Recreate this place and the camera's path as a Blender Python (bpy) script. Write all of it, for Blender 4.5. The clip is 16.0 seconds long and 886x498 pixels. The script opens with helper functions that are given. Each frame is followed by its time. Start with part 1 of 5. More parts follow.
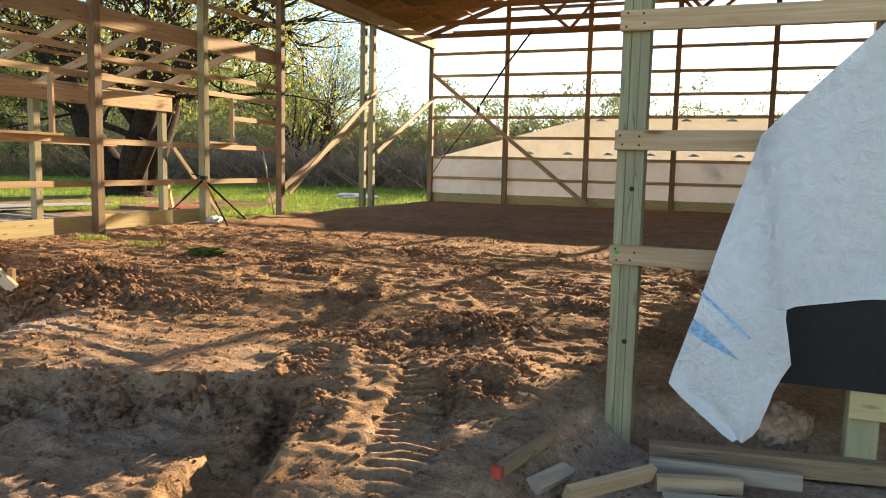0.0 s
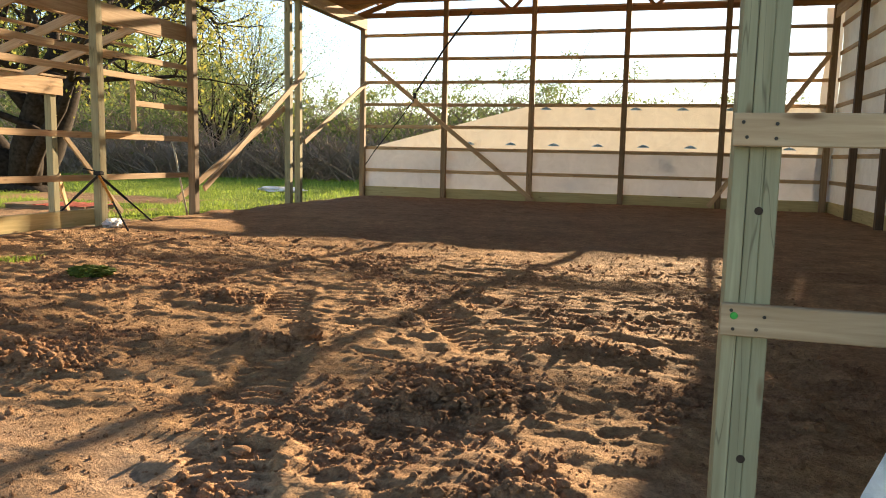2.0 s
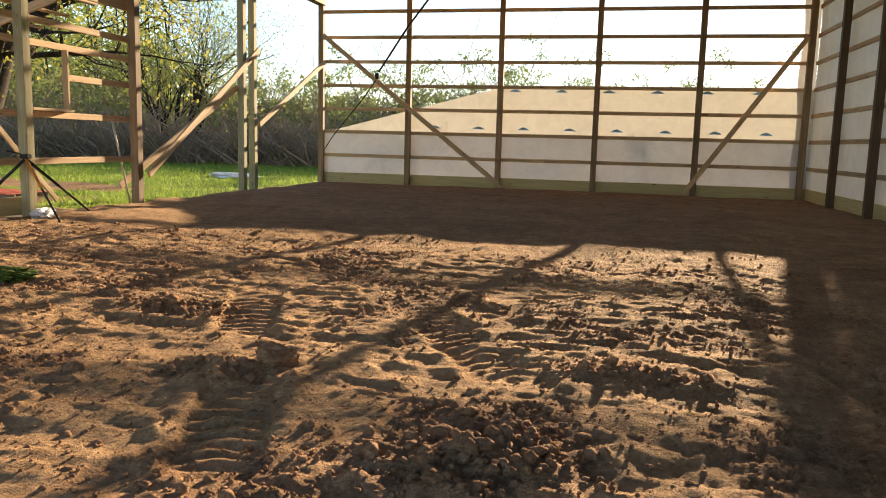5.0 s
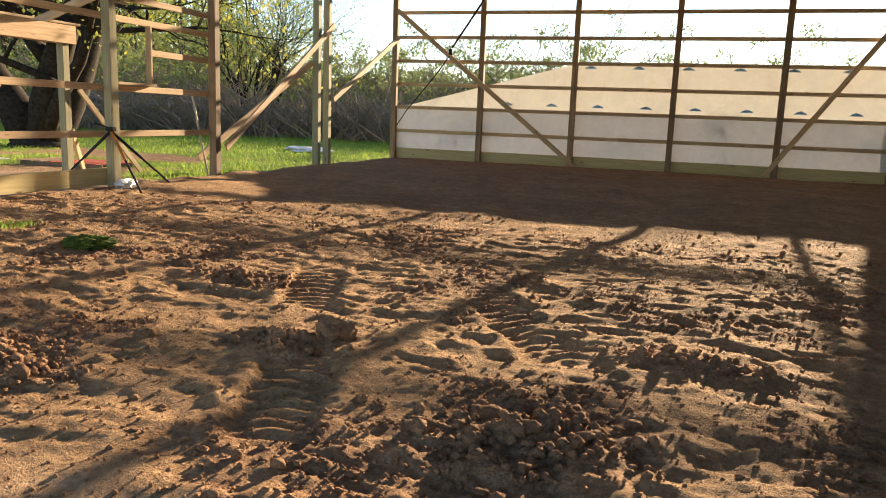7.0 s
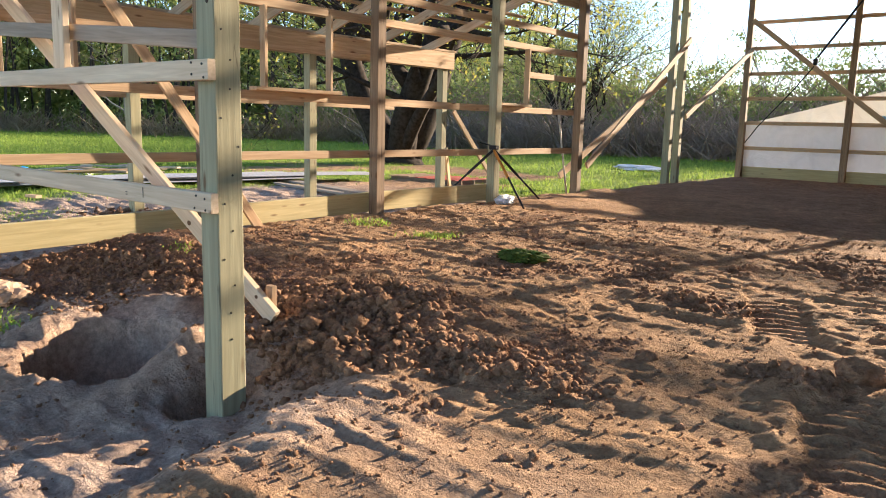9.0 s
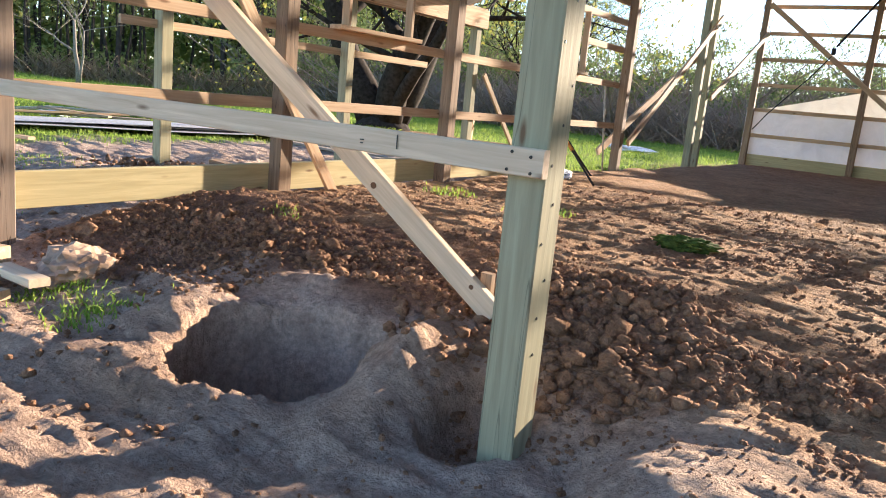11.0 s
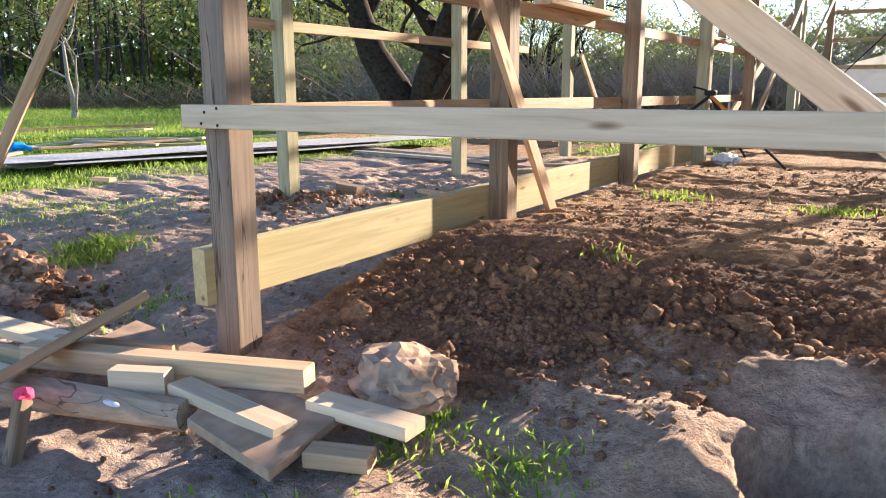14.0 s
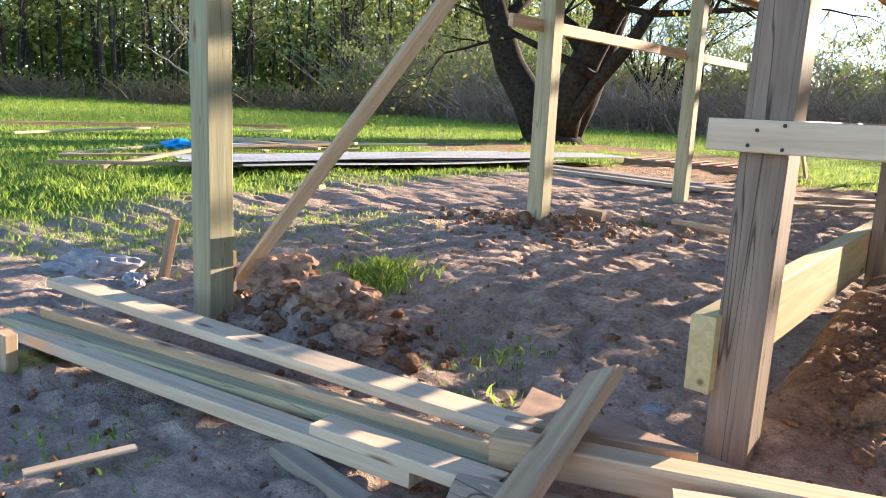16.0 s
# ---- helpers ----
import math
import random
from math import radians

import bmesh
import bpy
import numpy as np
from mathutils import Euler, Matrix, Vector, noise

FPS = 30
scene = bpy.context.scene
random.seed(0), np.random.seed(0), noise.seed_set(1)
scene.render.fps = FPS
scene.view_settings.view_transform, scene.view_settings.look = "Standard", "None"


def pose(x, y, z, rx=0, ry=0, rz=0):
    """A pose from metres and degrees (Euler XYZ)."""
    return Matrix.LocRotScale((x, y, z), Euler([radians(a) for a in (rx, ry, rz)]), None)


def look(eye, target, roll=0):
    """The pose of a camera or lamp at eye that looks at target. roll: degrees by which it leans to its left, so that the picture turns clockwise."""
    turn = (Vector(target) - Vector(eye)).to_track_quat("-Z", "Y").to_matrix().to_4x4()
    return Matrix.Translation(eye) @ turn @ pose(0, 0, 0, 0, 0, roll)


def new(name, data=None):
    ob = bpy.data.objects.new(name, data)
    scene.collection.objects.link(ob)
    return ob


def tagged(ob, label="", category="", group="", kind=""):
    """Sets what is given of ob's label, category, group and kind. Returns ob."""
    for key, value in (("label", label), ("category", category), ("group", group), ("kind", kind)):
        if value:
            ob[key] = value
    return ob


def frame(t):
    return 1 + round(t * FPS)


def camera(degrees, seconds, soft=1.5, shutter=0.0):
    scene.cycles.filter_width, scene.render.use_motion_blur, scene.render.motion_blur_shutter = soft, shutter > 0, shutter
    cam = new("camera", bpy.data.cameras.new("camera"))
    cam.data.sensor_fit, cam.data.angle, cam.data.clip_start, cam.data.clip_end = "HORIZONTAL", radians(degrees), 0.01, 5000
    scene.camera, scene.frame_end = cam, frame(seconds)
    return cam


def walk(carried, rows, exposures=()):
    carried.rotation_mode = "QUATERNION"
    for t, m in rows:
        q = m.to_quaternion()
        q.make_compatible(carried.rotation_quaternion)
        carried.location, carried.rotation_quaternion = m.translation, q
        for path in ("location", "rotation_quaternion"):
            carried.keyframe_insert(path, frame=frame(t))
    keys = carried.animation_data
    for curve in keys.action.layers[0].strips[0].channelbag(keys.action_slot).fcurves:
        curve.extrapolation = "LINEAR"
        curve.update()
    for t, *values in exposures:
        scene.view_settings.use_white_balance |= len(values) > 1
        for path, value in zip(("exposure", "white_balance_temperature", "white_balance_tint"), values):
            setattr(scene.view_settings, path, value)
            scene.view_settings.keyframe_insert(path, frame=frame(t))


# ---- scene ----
cam = camera(60.7, 16.0, soft=1.0)
PATH = [
    (0, (9.192, 0.919, 1.964), (8.465, 2.769, 1.742), 1.3),
    (0.5, (9.015, 1.307, 1.976), (8.327, 3.17, 1.737), 1.3),
    (1, (8.833, 1.722, 1.99), (8.189, 3.6, 1.746), 1.4),
    (1.5, (8.58, 2.051, 2.005), (7.982, 3.944, 1.761), 1.4),
    (2, (8.354, 2.402, 2.01), (7.812, 4.311, 1.765), 1.3),
    (2.5, (8.161, 2.757, 2.007), (7.673, 4.68, 1.759), 1.3),
    (3, (8.006, 2.971, 1.993), (7.558, 4.903, 1.738), 1.5),
    (5.5, (7.786, 3.339, 1.951), (7.365, 5.273, 1.661), 1.5),
    (6, (7.833, 3.336, 1.966), (7.39, 5.261, 1.658), 1.6),
    (6.5, (7.851, 3.349, 1.969), (7.352, 5.259, 1.643), 1.8),
    (7, (7.859, 3.338, 1.976), (7.26, 5.215, 1.631), 2.2),
    (7.5, (7.685, 3.257, 1.965), (6.944, 5.08, 1.607), 2.3),
    (8, (7.397, 3.106, 1.943), (6.488, 4.85, 1.581), 2.2),
    (8.5, (7.165, 3.003, 1.95), (6.069, 4.638, 1.595), 1.8),
    (9, (6.803, 2.967, 1.934), (5.54, 4.484, 1.611), 1.5),
    (9.2, (6.631, 2.932, 1.912), (5.346, 4.428, 1.578), 1.8),
    (11.3, (4.616, 2.756, 1.725), (3.541, 4.394, 1.326), 5.1),
    (11.5, (4.416, 2.736, 1.727), (3.342, 4.373, 1.317), 4.0),
    (12, (4.051, 2.617, 1.716), (3.001, 4.274, 1.325), 2.6),
    (12.5, (3.662, 2.671, 1.711), (2.631, 4.345, 1.342), 1.3),
    (13, (3.249, 2.768, 1.714), (2.218, 4.439, 1.335), 0.8),
    (13.5, (2.85, 2.825, 1.662), (1.811, 4.487, 1.262), 0.7),
    (14, (2.464, 2.898, 1.649), (1.394, 4.539, 1.242), -0.1),
    (14.5, (1.946, 2.903, 1.648), (0.859, 4.533, 1.245), 0.3),
    (15, (1.482, 2.819, 1.646), (0.363, 4.431, 1.261), 0.8),
    (15.5, (1.071, 2.749, 1.627), (-0.084, 4.338, 1.25), 1.7),
    (16, (0.699, 2.684, 1.608), (-0.52, 4.223, 1.228), 2.7),
]
walk(cam, [(t, look(eye, target, roll)) for t, eye, target, roll in PATH], exposures=[(0, 2.0, 6650, 12.5), (3, 1.9, 6700, 11.5), (5.5, 1.85, 6500, 11), (7, 1.9, 6300, 11), (8, 1.96, 5850, 12.5), (9.2, 2.05, 5600, 14.5), (12, 2.24, 5350, 16), (14, 2.28, 5450, 16), (16, 2.31, 5550, 16)])

# ---- light ----
SUN_AZ, SUN_EL = 12.0, 13.0
world = bpy.data.worlds.new("sky")
scene.world = world
world.use_nodes = True
wn = world.node_tree.nodes
sky = wn.new("ShaderNodeTexSky")
sky.sky_type, sky.sun_disc = "NISHITA", False
sky.sun_elevation, sky.sun_rotation = radians(SUN_EL), radians(SUN_AZ)
sky.air_density, sky.dust_density = 0.9, 0.05
wn["Background"].inputs[1].default_value = 0.077
world.node_tree.links.new(sky.outputs[0], wn["Background"].inputs[0])
sun = new("sun", bpy.data.lights.new("sun", "SUN"))
sun.data.energy, sun.data.angle, sun.data.color = 5.0, radians(0.53), (1.0, 0.76, 0.48)
az, el = radians(SUN_AZ), radians(SUN_EL)
sun.matrix_world = look((0, 0, 0), (-math.sin(az) * math.cos(el), -math.cos(az) * math.cos(el), -math.sin(el)))


# ---- materials ----
def mat(name, rough=0.8, spec=0.3):
    m = bpy.data.materials.new(name)
    m.use_nodes = True
    b = m.node_tree.nodes["Principled BSDF"]
    b.inputs["Roughness"].default_value = rough
    b.inputs["Specular IOR Level"].default_value = spec
    return m, m.node_tree, b


def node(nt, kind, **inputs):
    n = nt.nodes.new(kind)
    for key, v in inputs.items():
        if key in n.inputs:
            n.inputs[key].default_value = v
    return n


def ramp(nt, source, stops):
    r = nt.nodes.new("ShaderNodeValToRGB")
    el_ = r.color_ramp.elements
    el_[0].position, el_[0].color = stops[0][0], (*stops[0][1], 1)
    el_[1].position, el_[1].color = stops[-1][0], (*stops[-1][1], 1)
    for p, c in stops[1:-1]:
        el_.new(p).color = (*c, 1)
    nt.links.new(source, r.inputs[0])
    return r.outputs[0]


def mix(nt, fac, a, b, kind="MIX"):
    n = nt.nodes.new("ShaderNodeMix")
    n.data_type, n.blend_type = "RGBA", kind
    for key, v in ((0, fac), (6, a), (7, b)):
        if isinstance(v, (int, float)):
            n.inputs[key].default_value = v
        elif isinstance(v, tuple):
            n.inputs[key].default_value = (*v, 1)
        else:
            nt.links.new(v, n.inputs[key])
    return n.outputs[2]


def bump(nt, bsdf, height, strength, distance):
    b = node(nt, "ShaderNodeBump", Strength=strength, Distance=distance)
    nt.links.new(height, b.inputs["Height"])
    nt.links.new(b.outputs[0], bsdf.inputs["Normal"])


def coords(nt, scale, loc_random=True):
    """Object coordinates, stretched, and shifted from object to object."""
    tc = nt.nodes.new("ShaderNodeTexCoord")
    mp = nt.nodes.new("ShaderNodeMapping")
    mp.inputs["Scale"].default_value = scale
    nt.links.new(tc.outputs["Object"], mp.inputs["Vector"])
    info = nt.nodes.new("ShaderNodeObjectInfo")
    if loc_random:
        m = nt.nodes.new("ShaderNodeMath")
        m.operation = "MULTIPLY"
        m.inputs[1].default_value = 37.0
        nt.links.new(info.outputs["Random"], m.inputs[0])
        nt.links.new(m.outputs[0], mp.inputs["Location"])
    return mp.outputs[0], info.outputs["Random"]


def wood(name, dark, light, knots=(0.16, 0.08, 0.035), rough=0.75, stain=None, cracks=0.0):
    """Sawn softwood: grain along local x, streaks, knots and board-to-board change."""
    m, nt, b = mat(name, rough, 0.25)
    v, rnd = coords(nt, (1.2, 22, 22))
    g = node(nt, "ShaderNodeTexNoise", Scale=1.5, Detail=5.0, Roughness=0.6, Distortion=0.6)
    nt.links.new(v, g.inputs["Vector"])
    col = ramp(nt, g.outputs[0], [(0.25, dark), (0.5, tuple((a + c) / 2 for a, c in zip(dark, light))), (0.72, light)])
    v2, _ = coords(nt, (0.9, 5, 5))
    s = node(nt, "ShaderNodeTexNoise", Scale=1.0, Detail=3.0)
    nt.links.new(v2, s.inputs["Vector"])
    col = mix(nt, ramp(nt, s.outputs[0], [(0.45, (0, 0, 0)), (0.75, (0.55, 0.55, 0.55))]), col, stain or dark)
    v3, _ = coords(nt, (2.2, 9, 9))
    k = node(nt, "ShaderNodeTexVoronoi", Scale=1.0)
    nt.links.new(v3, k.inputs["Vector"])
    col = mix(nt, ramp(nt, k.outputs["Distance"], [(0.06, (0.85, 0.85, 0.85)), (0.15, (0, 0, 0))]), col, knots)
    if cracks:
        v4, _ = coords(nt, (0.5, 13, 13))
        q = node(nt, "ShaderNodeTexNoise", Scale=1.0, Detail=2.0, Distortion=0.3)
        nt.links.new(v4, q.inputs["Vector"])
        line = ramp(nt, q.outputs[0], [(0.492, (0, 0, 0)), (0.5, (cracks, cracks, cracks)), (0.508, (0, 0, 0))])
        col = mix(nt, line, col, (0.05, 0.035, 0.025))
    tone = ramp(nt, rnd, [(0.0, (0.74, 0.74, 0.74)), (1.0, (1.12, 1.08, 1.04))])
    col = mix(nt, 1.0, col, tone, "MULTIPLY")
    nt.links.new(col, b.inputs["Base Color"])
    bump(nt, b, g.outputs[0], 0.35, 0.004)
    return m


WOOD = wood("pine_board", (0.41, 0.275, 0.155), (0.67, 0.51, 0.33))
WOOD_GREY = wood("weathered_board", (0.30, 0.24, 0.18), (0.54, 0.46, 0.36), stain=(0.22, 0.19, 0.16))
WOOD_PALE = wood("pale_board", (0.52, 0.40, 0.265), (0.78, 0.65, 0.47), stain=(0.52, 0.42, 0.30))
TREATED = wood("treated_post", (0.30, 0.27, 0.16), (0.50, 0.47, 0.30), stain=(0.33, 0.33, 0.21), cracks=0.5)
TREATED_GREEN = wood("treated_board", (0.44, 0.37, 0.18), (0.66, 0.57, 0.31), stain=(0.5, 0.42, 0.2))
OLD = wood("old_post", (0.22, 0.145, 0.085), (0.42, 0.30, 0.185), stain=(0.21, 0.155, 0.11), cracks=0.7)
DECK = wood("roof_deck", (0.24, 0.12, 0.06), (0.42, 0.24, 0.13))
CHORD = wood("truss_wood", (0.30, 0.16, 0.08), (0.48, 0.28, 0.15))


def flat(name, c, rough=0.6, spec=0.3, metal=0.0, vary=0.2, scale=18.0):
    m, nt, b = mat(name, rough, spec)
    b.inputs["Metallic"].default_value = metal
    v, rnd = coords(nt, (1, 1, 1))
    n = node(nt, "ShaderNodeTexNoise", Scale=scale, Detail=4.0)
    nt.links.new(v, n.inputs["Vector"])
    col = ramp(nt, n.outputs[0], [(0.3, tuple(x * (1 - vary) for x in c)), (0.7, tuple(min(1, x * (1 + vary)) for x in c))])
    nt.links.new(col, b.inputs["Base Color"])
    bump(nt, b, n.outputs[0], 0.2, 0.003)
    return m


GREY_POST = wood("grey_post", (0.20, 0.15, 0.11), (0.40, 0.31, 0.23), stain=(0.17, 0.14, 0.115), cracks=0.9)
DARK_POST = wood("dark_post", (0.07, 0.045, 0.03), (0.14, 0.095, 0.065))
STEEL = flat("dull_steel", (0.55, 0.53, 0.50), 0.5, 0.5, 0.25)
NAIL = flat("nail_head", (0.05, 0.045, 0.04), 0.5, 0.4, 0.6)
BLACK = flat("black_board", (0.012, 0.013, 0.016), 0.55)
RED = flat("red_paint", (0.42, 0.07, 0.04), 0.6)
WHITE = flat("white_plastic", (0.75, 0.75, 0.76), 0.4)
BLUE = flat("blue_plastic", (0.03, 0.32, 0.72), 0.35)
PINK = flat("pink_ribbon", (0.9, 0.06, 0.16), 0.5)
YELLOW = flat("yellow_paint", (0.55, 0.22, 0.03), 0.5)
CONCRETE = flat("concrete_lump", (0.34, 0.33, 0.33), 0.9)
BARK = flat("bark", (0.04, 0.031, 0.024), 0.95, 0.1, vary=0.5, scale=9)
BARK_FAR = flat("far_bark", (0.055, 0.045, 0.036), 0.95, 0.1, vary=0.4, scale=3)
BARK_PALE = flat("pale_bark", (0.30, 0.26, 0.21), 0.9, 0.1, vary=0.3)
TWIG = flat("dry_twigs", (0.30, 0.235, 0.185), 0.9, 0.1, vary=0.3)


def leaf(name, c1, c2):
    m, nt, b = mat(name, 0.6, 0.2)
    geo = nt.nodes.new("ShaderNodeNewGeometry")
    col = ramp(nt, geo.outputs["Random Per Island"], [(0.0, c1), (1.0, c2)])
    nt.links.new(col, b.inputs["Base Color"])
    tr = nt.nodes.new("ShaderNodeBsdfTranslucent")
    nt.links.new(col, tr.inputs[0])
    ms = nt.nodes.new("ShaderNodeMixShader")
    ms.inputs[0].default_value = 0.5
    out = nt.nodes["Material Output"]
    nt.links.new(b.outputs[0], ms.inputs[1])
    nt.links.new(tr.outputs[0], ms.inputs[2])
    nt.links.new(ms.outputs[0], out.inputs[0])
    return m


LEAF = leaf("young_leaves", (0.20, 0.22, 0.04), (0.48, 0.44, 0.11))
LEAF_DARK = leaf("bush_leaves", (0.13, 0.18, 0.06), (0.27, 0.31, 0.12))
LEAF_FAR = leaf("wood_leaves", (0.12, 0.17, 0.04), (0.42, 0.45, 0.15))
GRASS = leaf("grass_blades", (0.16, 0.27, 0.03), (0.40, 0.49, 0.09))
REED = leaf("dry_reeds", (0.24, 0.18, 0.11), (0.42, 0.34, 0.22))


def wrap_material(name, c, through_share, crease=3.0, depth=0.03):
    """Woven house wrap: matt white plastic that lets light through, with creases."""
    m, nt, b = mat(name, 0.55, 0.35)
    v, _ = coords(nt, (1, 1, 1), False)
    n = node(nt, "ShaderNodeTexNoise", Scale=crease, Detail=6.0, Roughness=0.65, Distortion=0.8)
    nt.links.new(v, n.inputs["Vector"])
    f = node(nt, "ShaderNodeTexNoise", Scale=60.0, Detail=2.0)
    nt.links.new(v, f.inputs["Vector"])
    col = ramp(nt, n.outputs[0], [(0.3, tuple(x * 0.88 for x in c)), (0.65, c)])
    nt.links.new(col, b.inputs["Base Color"])
    h = nt.nodes.new("ShaderNodeMath")
    h.operation = "MULTIPLY_ADD"
    h.inputs[1].default_value = 0.12
    nt.links.new(f.outputs[0], h.inputs[0])
    nt.links.new(n.outputs[0], h.inputs[2])
    bump(nt, b, h.outputs[0], 0.7, depth)
    tr = nt.nodes.new("ShaderNodeBsdfTranslucent")
    nt.links.new(col, tr.inputs[0])
    ms = nt.nodes.new("ShaderNodeMixShader")
    ms.inputs[0].default_value = through_share
    nt.links.new(b.outputs[0], ms.inputs[1])
    nt.links.new(tr.outputs[0], ms.inputs[2])
    nt.links.new(ms.outputs[0], nt.nodes["Material Output"].inputs[0])
    return m


WRAP = wrap_material("house_wrap", (0.78, 0.74, 0.66), 0.14)
# greyer and less translucent than the upper wrap, for the lower rear wall
WRAP_GREY = wrap_material("grey_wrap", (0.70, 0.69, 0.71), 0.05)
WRAP_SIDE = wrap_material("side_wrap", (0.76, 0.75, 0.74), 0.09)
WRAP_FLAP = wrap_material("loose_house_wrap", (0.92, 0.94, 0.965), 0.12, 16.0, 0.05)
BLUE_PRINT = flat("blue_print", (0.30, 0.52, 0.80), 0.55, vary=0.3, scale=40)


def ground_material():
    """Sandy soil and turf: the share of turf and of dark bank loam with its painted shade comes with the ground's own
    layers.
    """
    m, nt, b = mat("soil", 0.95, 0.12)
    v, _ = coords(nt, (1, 1, 1), False)

    def tex(scale, detail, rough=0.6):
        n = node(nt, "ShaderNodeTexNoise", Scale=scale, Detail=detail, Roughness=rough)
        nt.links.new(v, n.inputs["Vector"])
        return n.outputs[0]

    big, mid, fine, crumb = tex(0.9, 4.0), tex(9.0, 6.0, 0.7), tex(90.0, 4.0, 0.7), tex(30.0, 5.0, 0.75)
    soil = ramp(nt, mid, [(0.3, (0.26, 0.150, 0.085)), (0.52, (0.40, 0.245, 0.145)), (0.75, (0.53, 0.345, 0.21))])
    pale = ramp(nt, mid, [(0.3, (0.49, 0.38, 0.305)), (0.7, (0.70, 0.58, 0.48))])
    sand = nt.nodes.new("ShaderNodeAttribute")
    sand.attribute_name = "sand"
    loose = nt.nodes.new("ShaderNodeAttribute")
    loose.attribute_name = "packed"
    firm = ramp(nt, mid, [(0.3, (0.40, 0.25, 0.132)), (0.7, (0.60, 0.405, 0.230))])
    soil = mix(nt, loose.outputs["Fac"], soil, firm)
    soil = mix(nt, sand.outputs["Fac"], soil, pale)
    # bank soil darkened by colour: dug loam plus shade put into the tone
    shaded_bank = nt.nodes.new("ShaderNodeAttribute")
    shaded_bank.attribute_name = "shaded_bank"
    soil = mix(nt, shaded_bank.outputs["Fac"], soil, ramp(nt, mid, [(0.3, (0.17, 0.103, 0.07)), (0.7, (0.35, 0.215, 0.145))]))
    soil = mix(nt, 0.6, soil, ramp(nt, tex(3.2, 5.0, 0.65), [(0.34, (0.66, 0.64, 0.64)), (0.66, (1.22, 1.2, 1.18))]), "MULTIPLY")
    soil = mix(nt, 0.5, soil, ramp(nt, big, [(0.3, (0.62, 0.6, 0.6)), (0.7, (1.15, 1.1, 1.05))]), "MULTIPLY")
    soil = mix(nt, 0.8, soil, ramp(nt, crumb, [(0.32, (0.58, 0.56, 0.56)), (0.68, (1.32, 1.3, 1.28))]), "MULTIPLY")
    turf = ramp(nt, mid, [(0.3, (0.10, 0.16, 0.025)), (0.6, (0.20, 0.30, 0.045)), (0.8, (0.30, 0.33, 0.10))])
    turf = mix(nt, 0.6, turf, ramp(nt, big, [(0.3, (0.7, 0.75, 0.6)), (0.7, (1.2, 1.1, 1.0))]), "MULTIPLY")
    grass = nt.nodes.new("ShaderNodeAttribute")
    grass.attribute_name = "grass"
    nt.links.new(mix(nt, grass.outputs["Fac"], soil, turf), b.inputs["Base Color"])
    h = nt.nodes.new("ShaderNodeMath")
    h.operation = "MULTIPLY_ADD"
    h.inputs[1].default_value = 0.35
    nt.links.new(fine, h.inputs[0])
    nt.links.new(mid, h.inputs[2])
    h2 = nt.nodes.new("ShaderNodeMath")
    h2.operation = "MULTIPLY_ADD"
    h2.inputs[1].default_value = 0.55
    nt.links.new(crumb, h2.inputs[0])
    nt.links.new(h.outputs[0], h2.inputs[2])
    bump(nt, b, h2.outputs[0], 1.0, 0.055)
    return m


SOIL = ground_material()


# ---- mesh helpers ----
def placed(ob):
    """The world matrix of an object from its own pose and its parents'."""
    return placed(ob.parent) @ ob.matrix_parent_inverse @ ob.matrix_basis if ob.parent else ob.matrix_basis.copy()


def part(name, bm, material, parent=None, label=""):
    """Links a bmesh (or a ready mesh) as one object, under a thing or on its own."""
    me = bm
    if isinstance(bm, bmesh.types.BMesh):
        me = bpy.data.meshes.new(name)
        bm.to_mesh(me)
        bm.free()
    if material and not me.materials:
        me.materials.append(material)
    ob = new(name, me)
    if parent:
        ob.parent = parent
        ob.matrix_parent_inverse = placed(parent).inverted()
    return tagged(ob, label)


def raw(name, verts, faces, material, parent=None, smooth=False, label=""):
    me = bpy.data.meshes.new(name)
    me.from_pydata(verts, [], faces)
    if smooth:
        me.polygons.foreach_set("use_smooth", [True] * len(me.polygons))
    return part(name, me, material, parent, label)


def box_bm(sx, sy, sz, bevel=0.004, centre=(0, 0, 0)):
    bm = bmesh.new()
    bmesh.ops.create_cube(bm, size=1.0)
    bmesh.ops.scale(bm, vec=(sx, sy, sz), verts=bm.verts)
    bmesh.ops.translate(bm, vec=centre, verts=bm.verts)
    if bevel:
        bmesh.ops.bevel(bm, geom=bm.edges[:], offset=bevel, segments=1, affect="EDGES")
    return bm


BOARDS = random.Random(5)


